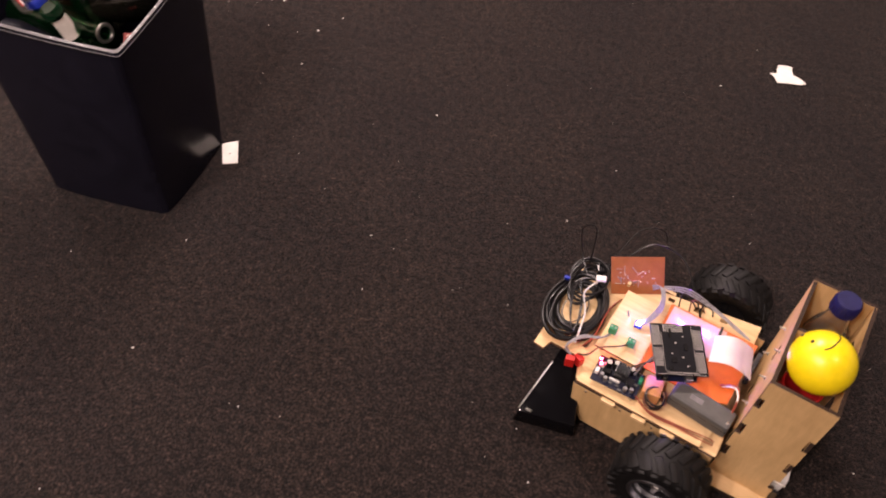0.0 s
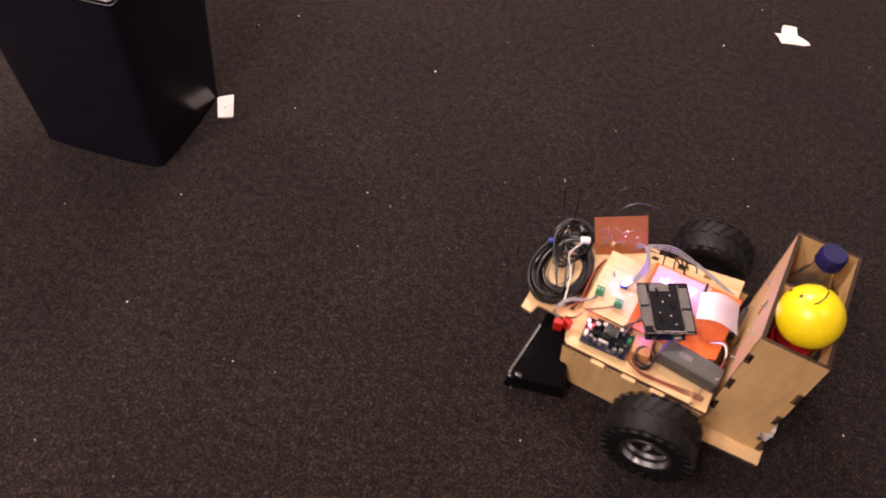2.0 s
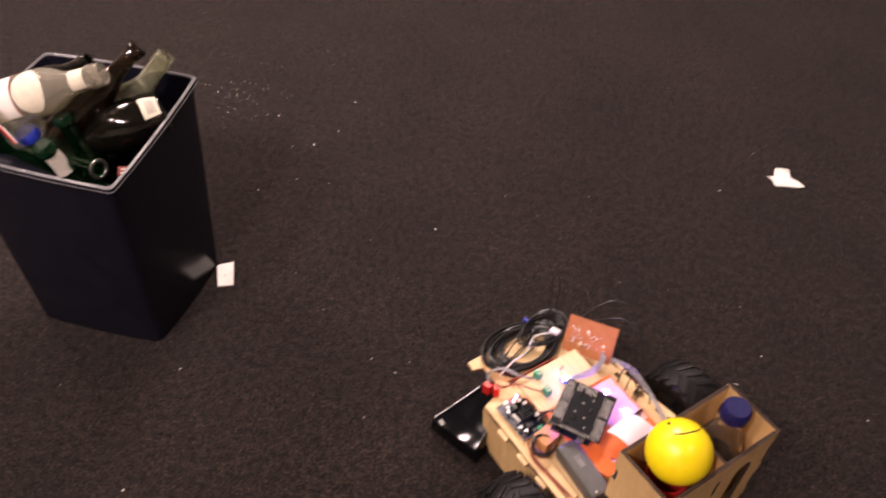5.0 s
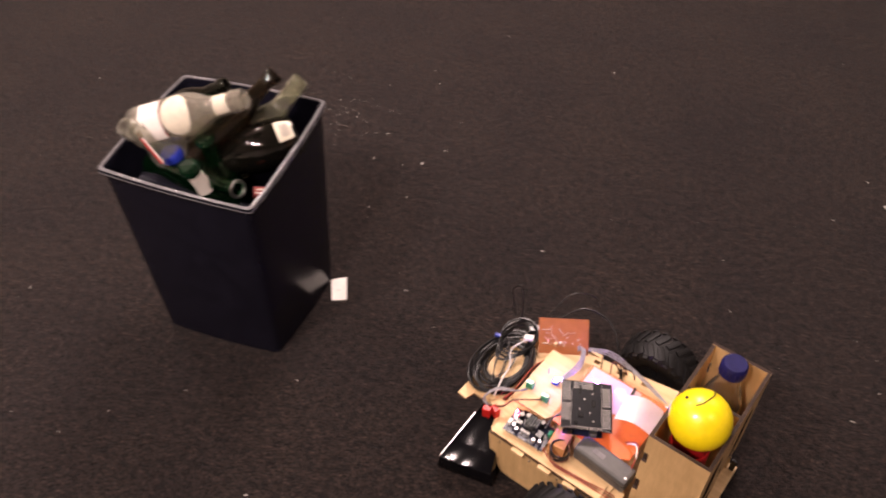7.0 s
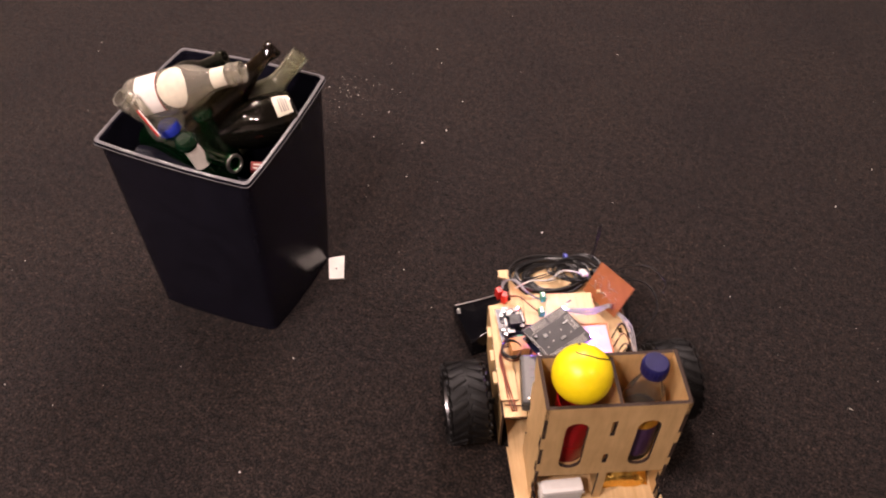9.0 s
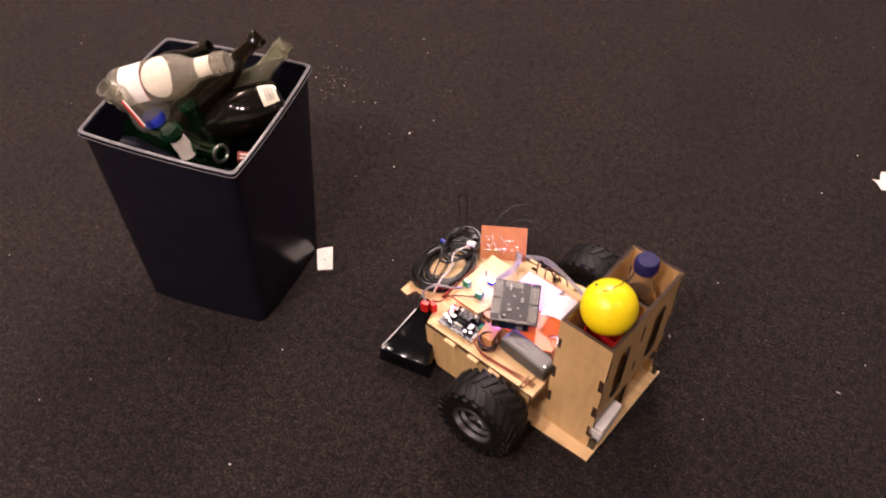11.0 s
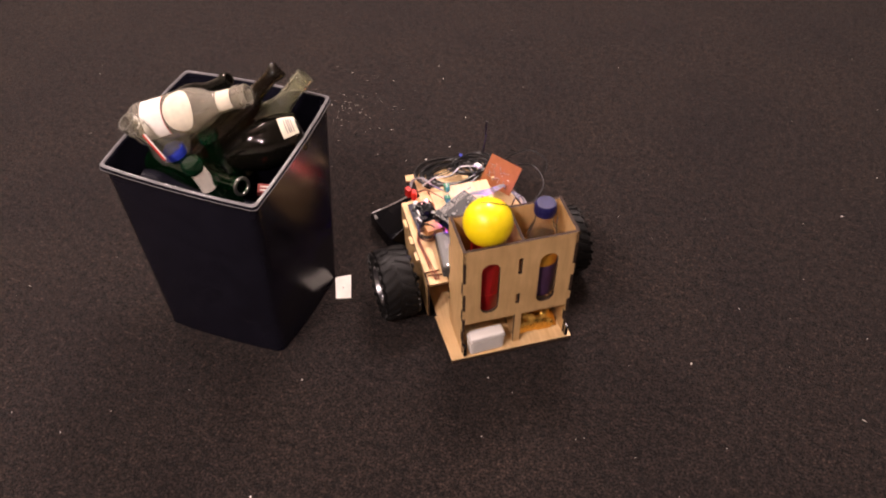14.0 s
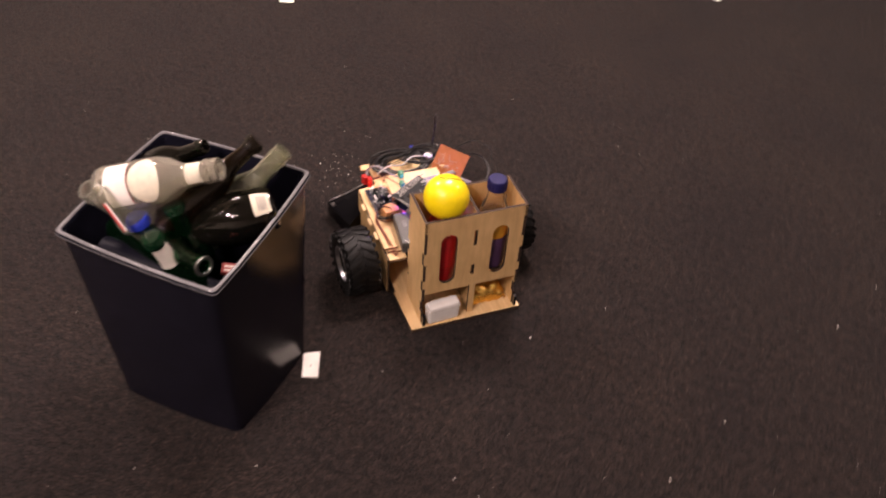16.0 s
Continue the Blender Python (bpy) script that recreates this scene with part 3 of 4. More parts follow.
def tower(robot):
    t = 0.006
    z0, z1 = 0.0113, TOWER_Z
    face = [MDF, BURNT]
    stand = Matrix(((1, 0, 0, 0), (0, 0, -1, 0), (0, 1, 0, 0), (0, 0, 0, 1)))  # sheet x,y to robot x,z
    across = Matrix(((0, 0, 1, 0), (1, 0, 0, 0), (0, 1, 0, 0), (0, 0, 0, 1)))  # sheet x,y to robot y,z
    for y in (TOWER_H, -TOWER_H + t):
        part("side_panel", plate(side_outline(TOWER_D, z0, z1, 0.009), (), t, Matrix.Translation((0, y, 0)) @ stand), face, robot, "tan plywood side panel with scorched finger joints")
    h = TOWER_H - t - 0.0005
    rear = [(-h, 0.100), (-0.012, 0.100), (-0.012, z0), (0.002, z0), (0.002, 0.100), (h, 0.100), (h, 0.118), (h + t, 0.118), (h + t, 0.142), (h, 0.142), (h, 0.190), (h + t, 0.190), (h + t, 0.222), (h, 0.222), (h, z1 - 0.03), (h + t, z1 - 0.03), (h + t, z1 - 0.0006),
            (-h - t, z1 - 0.0006), (-h - t, z1 - 0.03), (-h, z1 - 0.03), (-h, 0.222), (-h - t, 0.222), (-h - t, 0.190), (-h, 0.190), (-h, 0.142), (-h - t, 0.142), (-h - t, 0.118), (-h, 0.118)]
    holes = [slot(0.058, 0.194, 0.037, 0.140), slot(-0.058, 0.194, 0.037, 0.138), slot(-0.0005, 0.243, 0.008, 0.050, 2), slot(-0.0005, 0.150, 0.008, 0.036, 2)]
    part("rear_panel", plate(rear, holes, t, Matrix.Translation((-0.010, 0, 0)) @ across), face, robot, "tan plywood rear panel with two round-ended windows")
    front = rect(-h, z0, h, z1 - 0.0006)
    part("front_panel", plate(front, [slot(0.0, 0.235, 0.008, 0.05, 2), slot(0.0, 0.115, 0.008, 0.04, 2)], t, Matrix.Translation((TOWER_D - t, 0, 0)) @ across), face, robot, "tan plywood front panel with slots and bolts")
    part("divider", plate(rect(t - 0.0097, z0, TOWER_D - t - 0.0003, z1 - 0.004), (), t, Matrix.Translation((0, -0.0025, 0)) @ stand), face, robot)
    for y0, y1 in ((-h + 0.0003, -0.0072), (-0.0022, h - 0.0003)):
        part("shelf", plate(rect(t - 0.0097, y0, TOWER_D - t - 0.0003, y1), (), 0.004, Matrix.Translation((0, 0, 0.100))), face, robot)
    for y, z in ((0.055, 0.235), (-0.060, 0.225), (0.060, 0.160), (-0.058, 0.150), (0.028, 0.275)):
        part("bolt", lathe([(0.0, 0.0), (0.0032, 0.0), (0.0032, 0.002), (0.0016, 0.0025), (0.0016, 0.010), (0.0, 0.010)], 10), STEEL, robot, "", pose(TOWER_D, y, z, 0, 90, 0), smooth=True)
    for y in (0.109, -0.112):
        part("foot_bracket", box(0.010, 0.006, 0.030, pose(-0.0175, y, 0.0113), 0.001), BLACK, robot)


def chassis(robot):
    face = [PLY, EDGE]
    part("base_plate", plate([(-0.025, -0.123), (-0.025, 0.138), (0.098, 0.143), (0.098, 0.138), (0.340, 0.138), (0.340, -0.110), (0.098, -0.110), (0.098, -0.123)], (), 0.010, pose(0, 0, 0.001)), [PLY, BURNT], robot, "light plywood base plate with burnt edges")
    wall = [(0.102, 0.0113), (0.318, 0.0113), (0.345, 0.060), (0.350, 0.1155), (0.102, 0.1155)]
    stand = Matrix(((1, 0, 0, 0), (0, 0, -1, 0), (0, 1, 0, 0), (0, 0, 0, 1)))
    for y in (0.157, -0.107):
        part("side_wall", plate(wall, (), 0.004, Matrix.Translation((0, y, 0)) @ stand), [MDF, BURNT], robot, "tan plywood chassis wall")
    across = Matrix(((0, 0, 1, 0), (1, 0, 0, 0), (0, 1, 0, 0), (0, 0, 0, 1)))
    part("front_wall", plate(rect(-0.1105, 0.075, 0.1525, 0.1155), (), 0.004, Matrix.Translation((0.336, 0, 0)) @ across), [MDF, BURNT], robot)
    deck = [(0.116, -0.128), (0.350, -0.092), (0.352, -0.066), (0.443, -0.066), (0.443, 0.127), (0.424, 0.129), (0.418, 0.110), (0.362, 0.110), (0.350, 0.150), (0.122, 0.150), (0.116, 0.100)]
    holes = [slot(0.178, -0.104, 0.014, 0.026, 2), slot(0.225, -0.098, 0.016, 0.028, 2), slot(0.275, -0.092, 0.012, 0.020, 2)]
    part("deck", plate(deck, holes, 0.005, pose(0, 0, 0.116)), face, robot, "light plywood deck with scorched edges")
    part("edge_strip", plate(rect(0.127, 0.125, 0.346, 0.157), (), 0.005, pose(0, 0, 0.1213)), face, robot, "light plywood strip on the deck edge")
    part("rear_strip", plate(rect(0.098, 0.112, 0.150, 0.1525), (), 0.005, pose(0, 0, 0.1105)), face, robot)
    for x in (0.180, 0.230, 0.285):
        part("tab", box(0.024, 0.0075, 0.005, pose(x, 0.1612, 0.1165)), PLY, robot)
        part("tab", box(0.024, 0.0065, 0.005, pose(x, -0.1085, 0.1165)), PLY, robot)
    for side, y0, y1 in ((1, 0.1615, 0.200), (-1, -0.148, -0.112)):
        x = HUBS[side][0]
        part("axle", tube([(x, y0, HUB_Z), (x, (y0 + y1) / 2, HUB_Z), (x, y1, HUB_Z)], 0.006, n=10), BLACK, robot)
        part("gear_motor", box(0.030, 0.060, 0.036, pose(x, 0.12 if side > 0 else -0.072, 0.060), 0.003), BLACK, robot)
    # black bumper tray across the front: a hollow-looking shell, low at its tips and high in the middle
    bm = bmesh.new()
    loft = []
    for yr, yf, xr, xf, top in ((0.190, 0.221, 0.312, 0.420, 0.046), (0.165, 0.180, 0.322, 0.416, 0.062), (0.120, 0.125, 0.340, 0.408, 0.092), (0.030, 0.030, 0.345, 0.406, 0.102), (-0.060, -0.060, 0.340, 0.406, 0.098), (-0.110, -0.118, 0.325, 0.412, 0.066), (-0.135, -0.150, 0.315, 0.416, 0.050)):
        loft.append([bm.verts.new(p) for p in ((xr, yr, 0.004), (xf, yf, 0.004), (xf - 0.006, yf, top), (xr + 0.006, yr, top - 0.004))])
    for a, b in zip(loft, loft[1:]):
        for k in range(4):
            bm.faces.new((a[k], a[(k + 1) % 4], b[(k + 1) % 4], b[k]))
    bm.faces.new(loft[0][::-1])
    bm.faces.new(loft[-1])
    bmesh.ops.recalc_face_normals(bm, faces=bm.faces[:])
    bmesh.ops.bevel(bm, geom=bm.edges[:], offset=0.003, segments=2, affect="EDGES", profile=0.6)
    part("bumper_tray", bm, GLOSS, robot, "gloss black plastic bumper tray with flared ends", smooth=True)
    # Steel rod added for the glint along the tray's front top edge.
    part("glint_rod", tube([(0.414, 0.216, 0.049), (0.408, 0.170, 0.070), (0.401, 0.128, 0.095)], 0.0013), STEEL, robot, "thin bright metal rod for the glint on the tray edge", smooth=True)
    part("bumper_clip", box(0.012, 0.008, 0.003, pose(0.398, 0.210, 0.047, 20, 0, 0), 0.0008), STEEL, robot, "small steel clip")
    for y in (0.10, -0.04):
        part("bumper_arm", tube([(0.378, y, 0.094), (0.374, y, 0.104), (0.368, y, 0.1158)], 0.006), BLACK, robot)
    for x in (0.325, 0.262, 0.205, 0.150):
        part("screw", lathe([(0.0, 0.0016), (0.0018, 0.0012), (0.0022, 0.0)], 10), SILVER, robot, "", pose(x, 0.1571, 0.108, -90, 0, 0), smooth=True)


def pads(bm, x0, y0, nx, ny, pitch, z, s=0.0016):
    for i in range(nx):
        for j in range(ny):
            box(s, s, 0.0005, pose(x0 + i * pitch, y0 + j * pitch, z), 0, bm)


def chip(parent, name, sx, sy, sz, x, y, z, mat, r=0.0, label="", bevel=0.0006):
    return part(name, box(sx, sy, sz, pose(x, y, z, 0, 0, r), bevel), mat, parent, label)


def electronics(robot):
    # raised pale board with two green terminals
    part("terminal_board", plate(rect(0.268, -0.043, 0.347, 0.094), (), 0.004, pose(0, 0, 0.149)), [PLY, EDGE], robot, "pale plywood board with green screw terminals")
    for x, y in ((0.34, -0.033), (0.34, 0.074), (0.275, 0.074), (0.275, -0.033)):
        part("standoff", lathe([(0.0, 0.0), (0.003, 0.0), (0.003, 0.0276), (0.0, 0.0276)], 8), STEEL, robot, "", pose(x, y, 0.1213))
    for x, y in ((0.334, 0.054), (0.297, 0.062)):
        t = chip(robot, "screw_terminal", 0.014, 0.011, 0.015, x, y, 0.153, GREEN, 4, "green screw terminal", 0.001)
        for d in (-0.0035, 0.0035):
            part("screw", lathe([(0.0, 0.0155), (0.002, 0.0155), (0.002, 0.014), (0.0, 0.014)], 8), STEEL, t, "", pose(x + d, y, 0.153))
    chip(robot, "tiny_mark", 0.003, 0.012, 0.0006, 0.326, 0.004, 0.1532, INK, 30)
    # orange plate under the black board
    part("orange_plate", plate([(0.112, -0.060), (0.270, -0.060), (0.270, 0.088), (0.150, 0.090), (0.118, 0.075)], (), 0.003, pose(0, 0, 0.150)), [ORANGE, ORANGE], robot, "bright orange acrylic plate")
    # Thin overlay whose pink stands for the diodes' glow on the orange plate.
    part("lit_pink_plate", plate(rect(0.166, -0.056, 0.264, 0.012), (), 0.0015, pose(0, 0, 0.1534)), [VIOLET_LIT, VIOLET_LIT], robot, "pale plate tinted pink for the violet light on the orange plate")
    for x, y in ((0.13, -0.05), (0.26, -0.05), (0.26, 0.078), (0.15, 0.078)):
        part("standoff", lathe([(0.0, 0.0), (0.003, 0.0), (0.003, 0.0286), (0.0, 0.0286)], 8), STEEL, robot, "", pose(x, y, 0.1213))
    # controller stack: blue board below, black prototyping board above
    c = (0.227, 0.0495)
    ang = math.degrees(math.atan2(0.091, -0.055))
    stack = pose(c[0], c[1], 0.183, -3.2, -4.0, 0) @ pose(0, 0, 0, 0, 0, ang)
    blue = part("controller_board", plate(rect(-0.048, -0.034, 0.048, 0.034), (), 0.0016, pose(0, 0, -0.016)), [PCB_BLUE, PCB_BLUE], robot, "blue microcontroller board", stack)
    part("usb_socket", box(0.016, 0.012, 0.010, pose(0.042, 0.018, -0.0144), 0.0008), STEEL, blue)
    part("power_socket", box(0.014, 0.009, 0.010, pose(0.042, -0.022, -0.0144), 0.001), BLACK, blue)
    for y in (-0.031, 0.031):
        part("header", box(0.088, 0.0025, 0.0135, pose(0, y, -0.0144), 0.0003), BLACK, blue)
    stack = pose(c[0] - 0.003, c[1] - 0.004, 0.183, -3.2, -4.0, 0) @ pose(0, 0, 0, 0, 0, ang)
    shield = part("prototyping_board", plate(rect(-0.047, -0.044, 0.047, 0.044), (), 0.0016), [PCB_BLACK, PCB_BLACK], robot, "black prototyping board with silver solder pads", stack)
    bm = bmesh.new()
    for x0, y0, nx, ny in ((-0.042, -0.0405, 11, 4), (0.000, -0.0405, 10, 4), (-0.036, 0.0295, 11, 4), (0.006, 0.0295, 11, 4), (-0.0435, -0.0215, 4, 10)):
        pads(bm, x0, y0, nx, ny, 0.0034, 0.0016, 0.0018)
    pads(bm, 0.0425, -0.024, 1, 16, 0.0032, 0.0016)
    part("pad_grid", bm, TIN, shield, "rows of silver solder pads")
    bm = bmesh.new()
    for x0, y0, x1, y1 in ((-0.046, -0.0437, 0.046, -0.0433), (-0.044, 0.0258, 0.045, 0.0263), (-0.030, -0.0270, 0.040, -0.0265), (0.0454, -0.040, 0.0458, 0.040)):
        box(x1 - x0, y1 - y0, 0.0003, pose((x0 + x1) / 2, (y0 + y1) / 2, 0.0016), 0, bm)
    part("silkscreen", bm, TIN, shield)
    for x, y, s in ((-0.012, -0.004, 0.0018), (0.014, 0.006, 0.0016), (0.008, -0.012, 0.0014), (-0.024, 0.010, 0.0014), (0.030, 0.012, 0.0014)):
        part("solder_blob", lathe([(0.0, 0.0012), (s * 0.6, 0.001), (s, 0.0)], 10), TIN, shield, "", pose(x, y, 0.0016), smooth=True)
    for x, y, sx, sy in ((-0.004, 0.012, 0.012, 0.006), (0.020, -0.010, 0.009, 0.009), (-0.030, -0.012, 0.016, 0.004)):
        part("chip", box(sx, sy, 0.002, pose(x, y, 0.0016), 0.0004), BLACK, shield)
    part("button", box(0.006, 0.006, 0.004, pose(0.036, -0.018, 0.0016), 0.0006), BLACK, shield)
    # white ribbon cable that arches over the rear of the orange plate
    bm = bmesh.new()
    n = 10
    left, right = [], []
    for k in range(n + 1):
        u = k / n
        x, z = 0.174 - 0.066 * u, 0.170 + 0.020 * math.sin(math.pi * (0.15 + 0.85 * u)) - 0.004 * u
        left.append(bm.verts.new((x - 0.006 * u, 0.036 - 0.014 * u, z)))
        right.append(bm.verts.new((x + 0.008, -0.022 - 0.020 * u, z - 0.004)))
    for k in range(n):
        bm.faces.new((left[k], left[k + 1], right[k + 1], right[k]))
    bmesh.ops.solidify(bm, geom=bm.faces[:], thickness=0.0012)
    part("ribbon_cable", bm, WHITE, robot, "broad white ribbon cable", smooth=True)
    chip(robot, "ribbon_plug", 0.008, 0.066, 0.012, 0.106, -0.008, 0.153, BLACK, -4, "black ribbon plug")
    # grey battery box
    bat = chip(robot, "battery_box", 0.104, 0.038, 0.032, 0.151, 0.100, 0.1263, GREY, -5, "dark grey plastic battery box", 0.006)
    part("seam", box(0.1044, 0.0384, 0.001, pose(0.151, 0.100, 0.145, 0, 0, -5), 0.0004), BLACK, bat)
    part("screw", lathe([(0.0, 0.0008), (0.002, 0.0008), (0.0025, 0.0)], 10), SILVER, bat, "", pose(0.106, 0.112, 0.1584), smooth=True)
    part("label_mark", box(0.022, 0.010, 0.0004, pose(0.163, 0.099, 0.1583, 0, 0, -5)), INK, bat)
    # motor driver board at the left edge
    drv = part("motor_driver", plate(rect(-0.040, -0.026, 0.040, 0.026), (), 0.0016, pose(0.306, 0.124, 0.134, 0, 0, 3)), [PCB_BLUE, PCB_BLUE], robot, "dark blue motor driver board with small components", pose(-0.016, -0.005, 0))
    for x, y in ((0.256, 0.099), (0.324, 0.099), (0.256, 0.140), (0.324, 0.140)):
        part("standoff", lathe([(0.0, 0.0), (0.003, 0.0), (0.003, 0.0077), (0.0, 0.0077)], 8), STEEL, robot, "", pose(x, y, 0.1264))
    chip(drv, "heat_sink", 0.024, 0.022, 0.016, 0.302, 0.118, 0.1356, BLACK, 3)
    for k in range(5):
        chip(drv, "fin", 0.002, 0.022, 0.006, 0.292 + 0.005 * k, 0.118, 0.1516, BLACK, 3)
    for x, y in ((0.330, 0.138), (0.322, 0.142), (0.286, 0.142), (0.276, 0.138)):
        part("capacitor", lathe([(0.0, 0.010), (0.0032, 0.010), (0.0036, 0.009), (0.0036, 0.0), (0.0, 0.0)], 12), CHROME, drv, "silver capacitor", pose(x, y, 0.1356), smooth=True)
    for x, y in ((0.312, 0.141), (0.300, 0.140), (0.294, 0.146), (0.337, 0.120), (0.335, 0.112), (0.274, 0.122)):
        chip(drv, "chip", 0.006, 0.005, 0.002, x, y, 0.1356, (GREY, STEEL)[int(x * 1000) % 2])
    for k in range(7):
        chip(drv, "pin", 0.0018, 0.0018, 0.010, 0.272 + 0.0036 * k, 0.1045, 0.1356, (SILVER, GREY)[k % 2])
    for x, y, sx, sy, sz, mat in ((0.283, 0.128, 0.012, 0.014, 0.012, BLACK), (0.326, 0.128, 0.014, 0.010, 0.011, BLACK), (0.308, 0.1345, 0.018, 0.003, 0.005, WHITE), (0.340, 0.134, 0.006, 0.010, 0.008, WHITE), (0.270, 0.112, 0.006, 0.010, 0.009, GREEN)):
        chip(drv, "component", sx, sy, sz, x, y, 0.1356, mat, 3)
    chip(drv, "pin_header", 0.028, 0.005, 0.009, 0.318, 0.102, 0.1356, BLACK, 3, "black pin header")
    for x, y, h in ((0.316, 0.112, 0.020), (0.328, 0.116, 0.018), (0.290, 0.106, 0.016)):
        part("capacitor", lathe([(0.0, h), (0.0046, h), (0.0052, h - 0.0012), (0.0052, 0.0), (0.0, 0.0)], 14), BLACK, drv, "black capacitor", pose(x, y, 0.1356), smooth=True)
        part("capacitor_top", lathe([(0.0, 0.0004), (0.0042, 0.0004), (0.0044, 0.0)], 14), TIN, drv, "dull silver top", pose(x, y, 0.1356 + h), smooth=True)
    part("indicator", lathe([(0.0, 0.004), (0.0016, 0.003), (0.002, 0.0), (0.0, 0.0)], 8), LED_RED, drv, "lit red indicator", pose(0.340, 0.116, 0.1366), smooth=True)
    part("indicator", lathe([(0.0, 0.004), (0.0016, 0.003), (0.002, 0.0), (0.0, 0.0)], 8), LED_RED, drv, "lit red indicator", pose(0.344, 0.108, 0.1366), smooth=True)
    part("wood_block", box(0.030, 0.034, 0.026, pose(0.232, 0.112, 0.1263, 0, 0, 8), 0.001), REDWOOD, robot, "small orange-brown wooden block")
    for x, y, r in ((0.372, 0.134, 20), (0.360, 0.124, -25)):
        part("plug", box(0.015, 0.011, 0.022, pose(x, y, 0.1212 if y < 0.12 else 0.1212, 0, 0, r), 0.001), RED, robot, "red plastic connector")
    # copper-clad board propped up at the front right
    q = [Vector(v) for v in ((0.402, -0.072, 0.178), (0.320, -0.116, 0.190), (0.290, -0.080, 0.140), (0.372, -0.040, 0.132))]
    ex, ey = (q[1] - q[0]).normalized(), (q[0] - q[3])
    ey = (ey - ex * ey.dot(ex)).normalized()
    mid = sum(q, Vector()) / 4
    m = Matrix((ex, ey, ex.cross(ey))).transposed().to_4x4()
    m.translation = mid
    clad = part("copper_board", plate(rect(-0.047, -0.034, 0.047, 0.034), (), 0.0016), [COPPER, COPPER], robot, "copper-clad circuit board with soldered joints", m)
    up = 0.0016 if (m.to_3x3() @ Vector((0, 0, 1))).z > 0 else -0.0006
    bm = bmesh.new()
    for k in range(26):
        x, y = random.uniform(-0.034, 0.034), random.uniform(-0.016, 0.014)
        if k % 3:
            box(0.003, 0.002, 0.0009, pose(x, y, up, 0, 0, random.uniform(0, 180)), 0.0003, bm)
        else:
            box(0.013, 0.0012, 0.0007, pose(x, y, up, 0, 0, random.choice((0, 35, 90, 130))), 0.0002, bm)
    part("soldering", bm, SILVER, clad, "shiny solder joints")
    part("prop", box(0.006, 0.006, 0.030, pose(0.352, -0.060, 0.1213), 0.0006), PLY, robot)
    part("prop", box(0.006, 0.006, 0.050, pose(0.356, -0.088, 0.1213), 0.0006), PLY, robot)
    # lit blue diode on the terminal board and its holder
    part("led_lamp", lathe([(0.0, 0.0055), (0.0018, 0.005), (0.0026, 0.003), (0.0026, 0.0), (0.0, 0.0)], 12), LED_BLUE, robot, "lit violet-blue diode", pose(0.302, 0.018, 0.160), smooth=True)
    chip(robot, "led_holder", 0.012, 0.012, 0.0066, 0.302, 0.018, 0.153, BLUE, 10, "blue diode holder")
    for x, y, z in ((0.214, 0.006, 0.166), (0.196, -0.032, 0.160), (0.240, -0.026, 0.160), (0.236, 0.080, 0.164)):
        part("led_lamp", lathe([(0.0, 0.004), (0.002, 0.003), (0.0025, 0.0), (0.0, 0.0)], 10), LED_VIOLET, robot, "lit violet diode", pose(x, y, 0.1551 if x > 0.19 else 0.1531), smooth=True)
    # Added block: keeps the violet diodes' light off the tower front.
    chip(robot, "glow_baffle", 0.004, 0.036, 0.018, 0.176, -0.030, 0.1549, BLACK, 4, "small black block added to keep diode light off the tower")
    # coiled black cable on the front of the deck
    for k in range(10):
        a0, rx, ry = random.uniform(0, 6), 0.036 + 0.0014 * k + random.uniform(-0.005, 0.005), 0.054 + 0.0020 * k + random.uniform(-0.006, 0.006)
        cx, cy = 0.409 + random.uniform(-0.007, 0.007), 0.025 + random.uniform(-0.013, 0.010)
        pts = [(cx + rx * math.cos(a), cy + ry * math.sin(a), 0.1265 + 0.0026 * (k % 5) + 0.003 * math.sin(2 * a + a0)) for a in np.linspace(0, 2 * math.pi, 14)[:-1]]
        part("cable_loop", tube(pts, 0.0031, None, 7, 3, True), CABLE, robot, "loop of a coiled black cable", smooth=True)
    for k in range(4):
        # loops that have slipped off the coil towards the copper board
        pts = [(0.420 + (0.022 + 0.004 * k) * math.cos(a), -0.020 - 0.006 * k + (0.050 - 0.004 * k) * math.sin(a), 0.136 + 0.003 * k + 0.006 * math.sin(a + k)) for a in np.linspace(0, 2 * math.pi, 12)[:-1]]
        part("cable_loop", tube(pts, 0.0027, None, 7, 3, True), CABLE, robot, "loose loop of black cable", smooth=True)
    for k in range(3):
        pts = [(0.412 + 0.020 * math.cos(a + k), 0.034 + (0.036 + 0.008 * k) * math.sin(a), 0.140 + 0.004 * k) for a in np.linspace(0, 2 * math.pi, 10)[:-1]]
        part("thin_loop", tube(pts, 0.0013, None, 6, 3, True), CABLE, robot, "loop of thin black wire", smooth=True)
    part("cable_tie", tube([(0.400, -0.035, 0.150), (0.412, 0.000, 0.146), (0.395, 0.030, 0.140), (0.385, 0.070, 0.150), (0.380, 0.100, 0.136)], 0.0016), WIRE_WHITE, robot, "white string tie")
    part("cable_tag", box(0.018, 0.012, 0.006, pose(0.398, -0.038, 0.150, 10, 8, 20), 0.001), WHITE, robot, "white cable tag")
    part("clip", box(0.012, 0.006, 0.006, pose(0.452, -0.012, 0.142, 0, 0, 10), 0.001), BLUE, robot, "blue cable clip")
    part("black_plug", box(0.030, 0.022, 0.018, pose(0.405, -0.072, 0.128, 0, 0, 30), 0.004), BLACK, robot)
    part("prop", box(0.020, 0.020, 0.0065, pose(0.402, -0.066, 0.1213), 0.0006), PLY, robot)
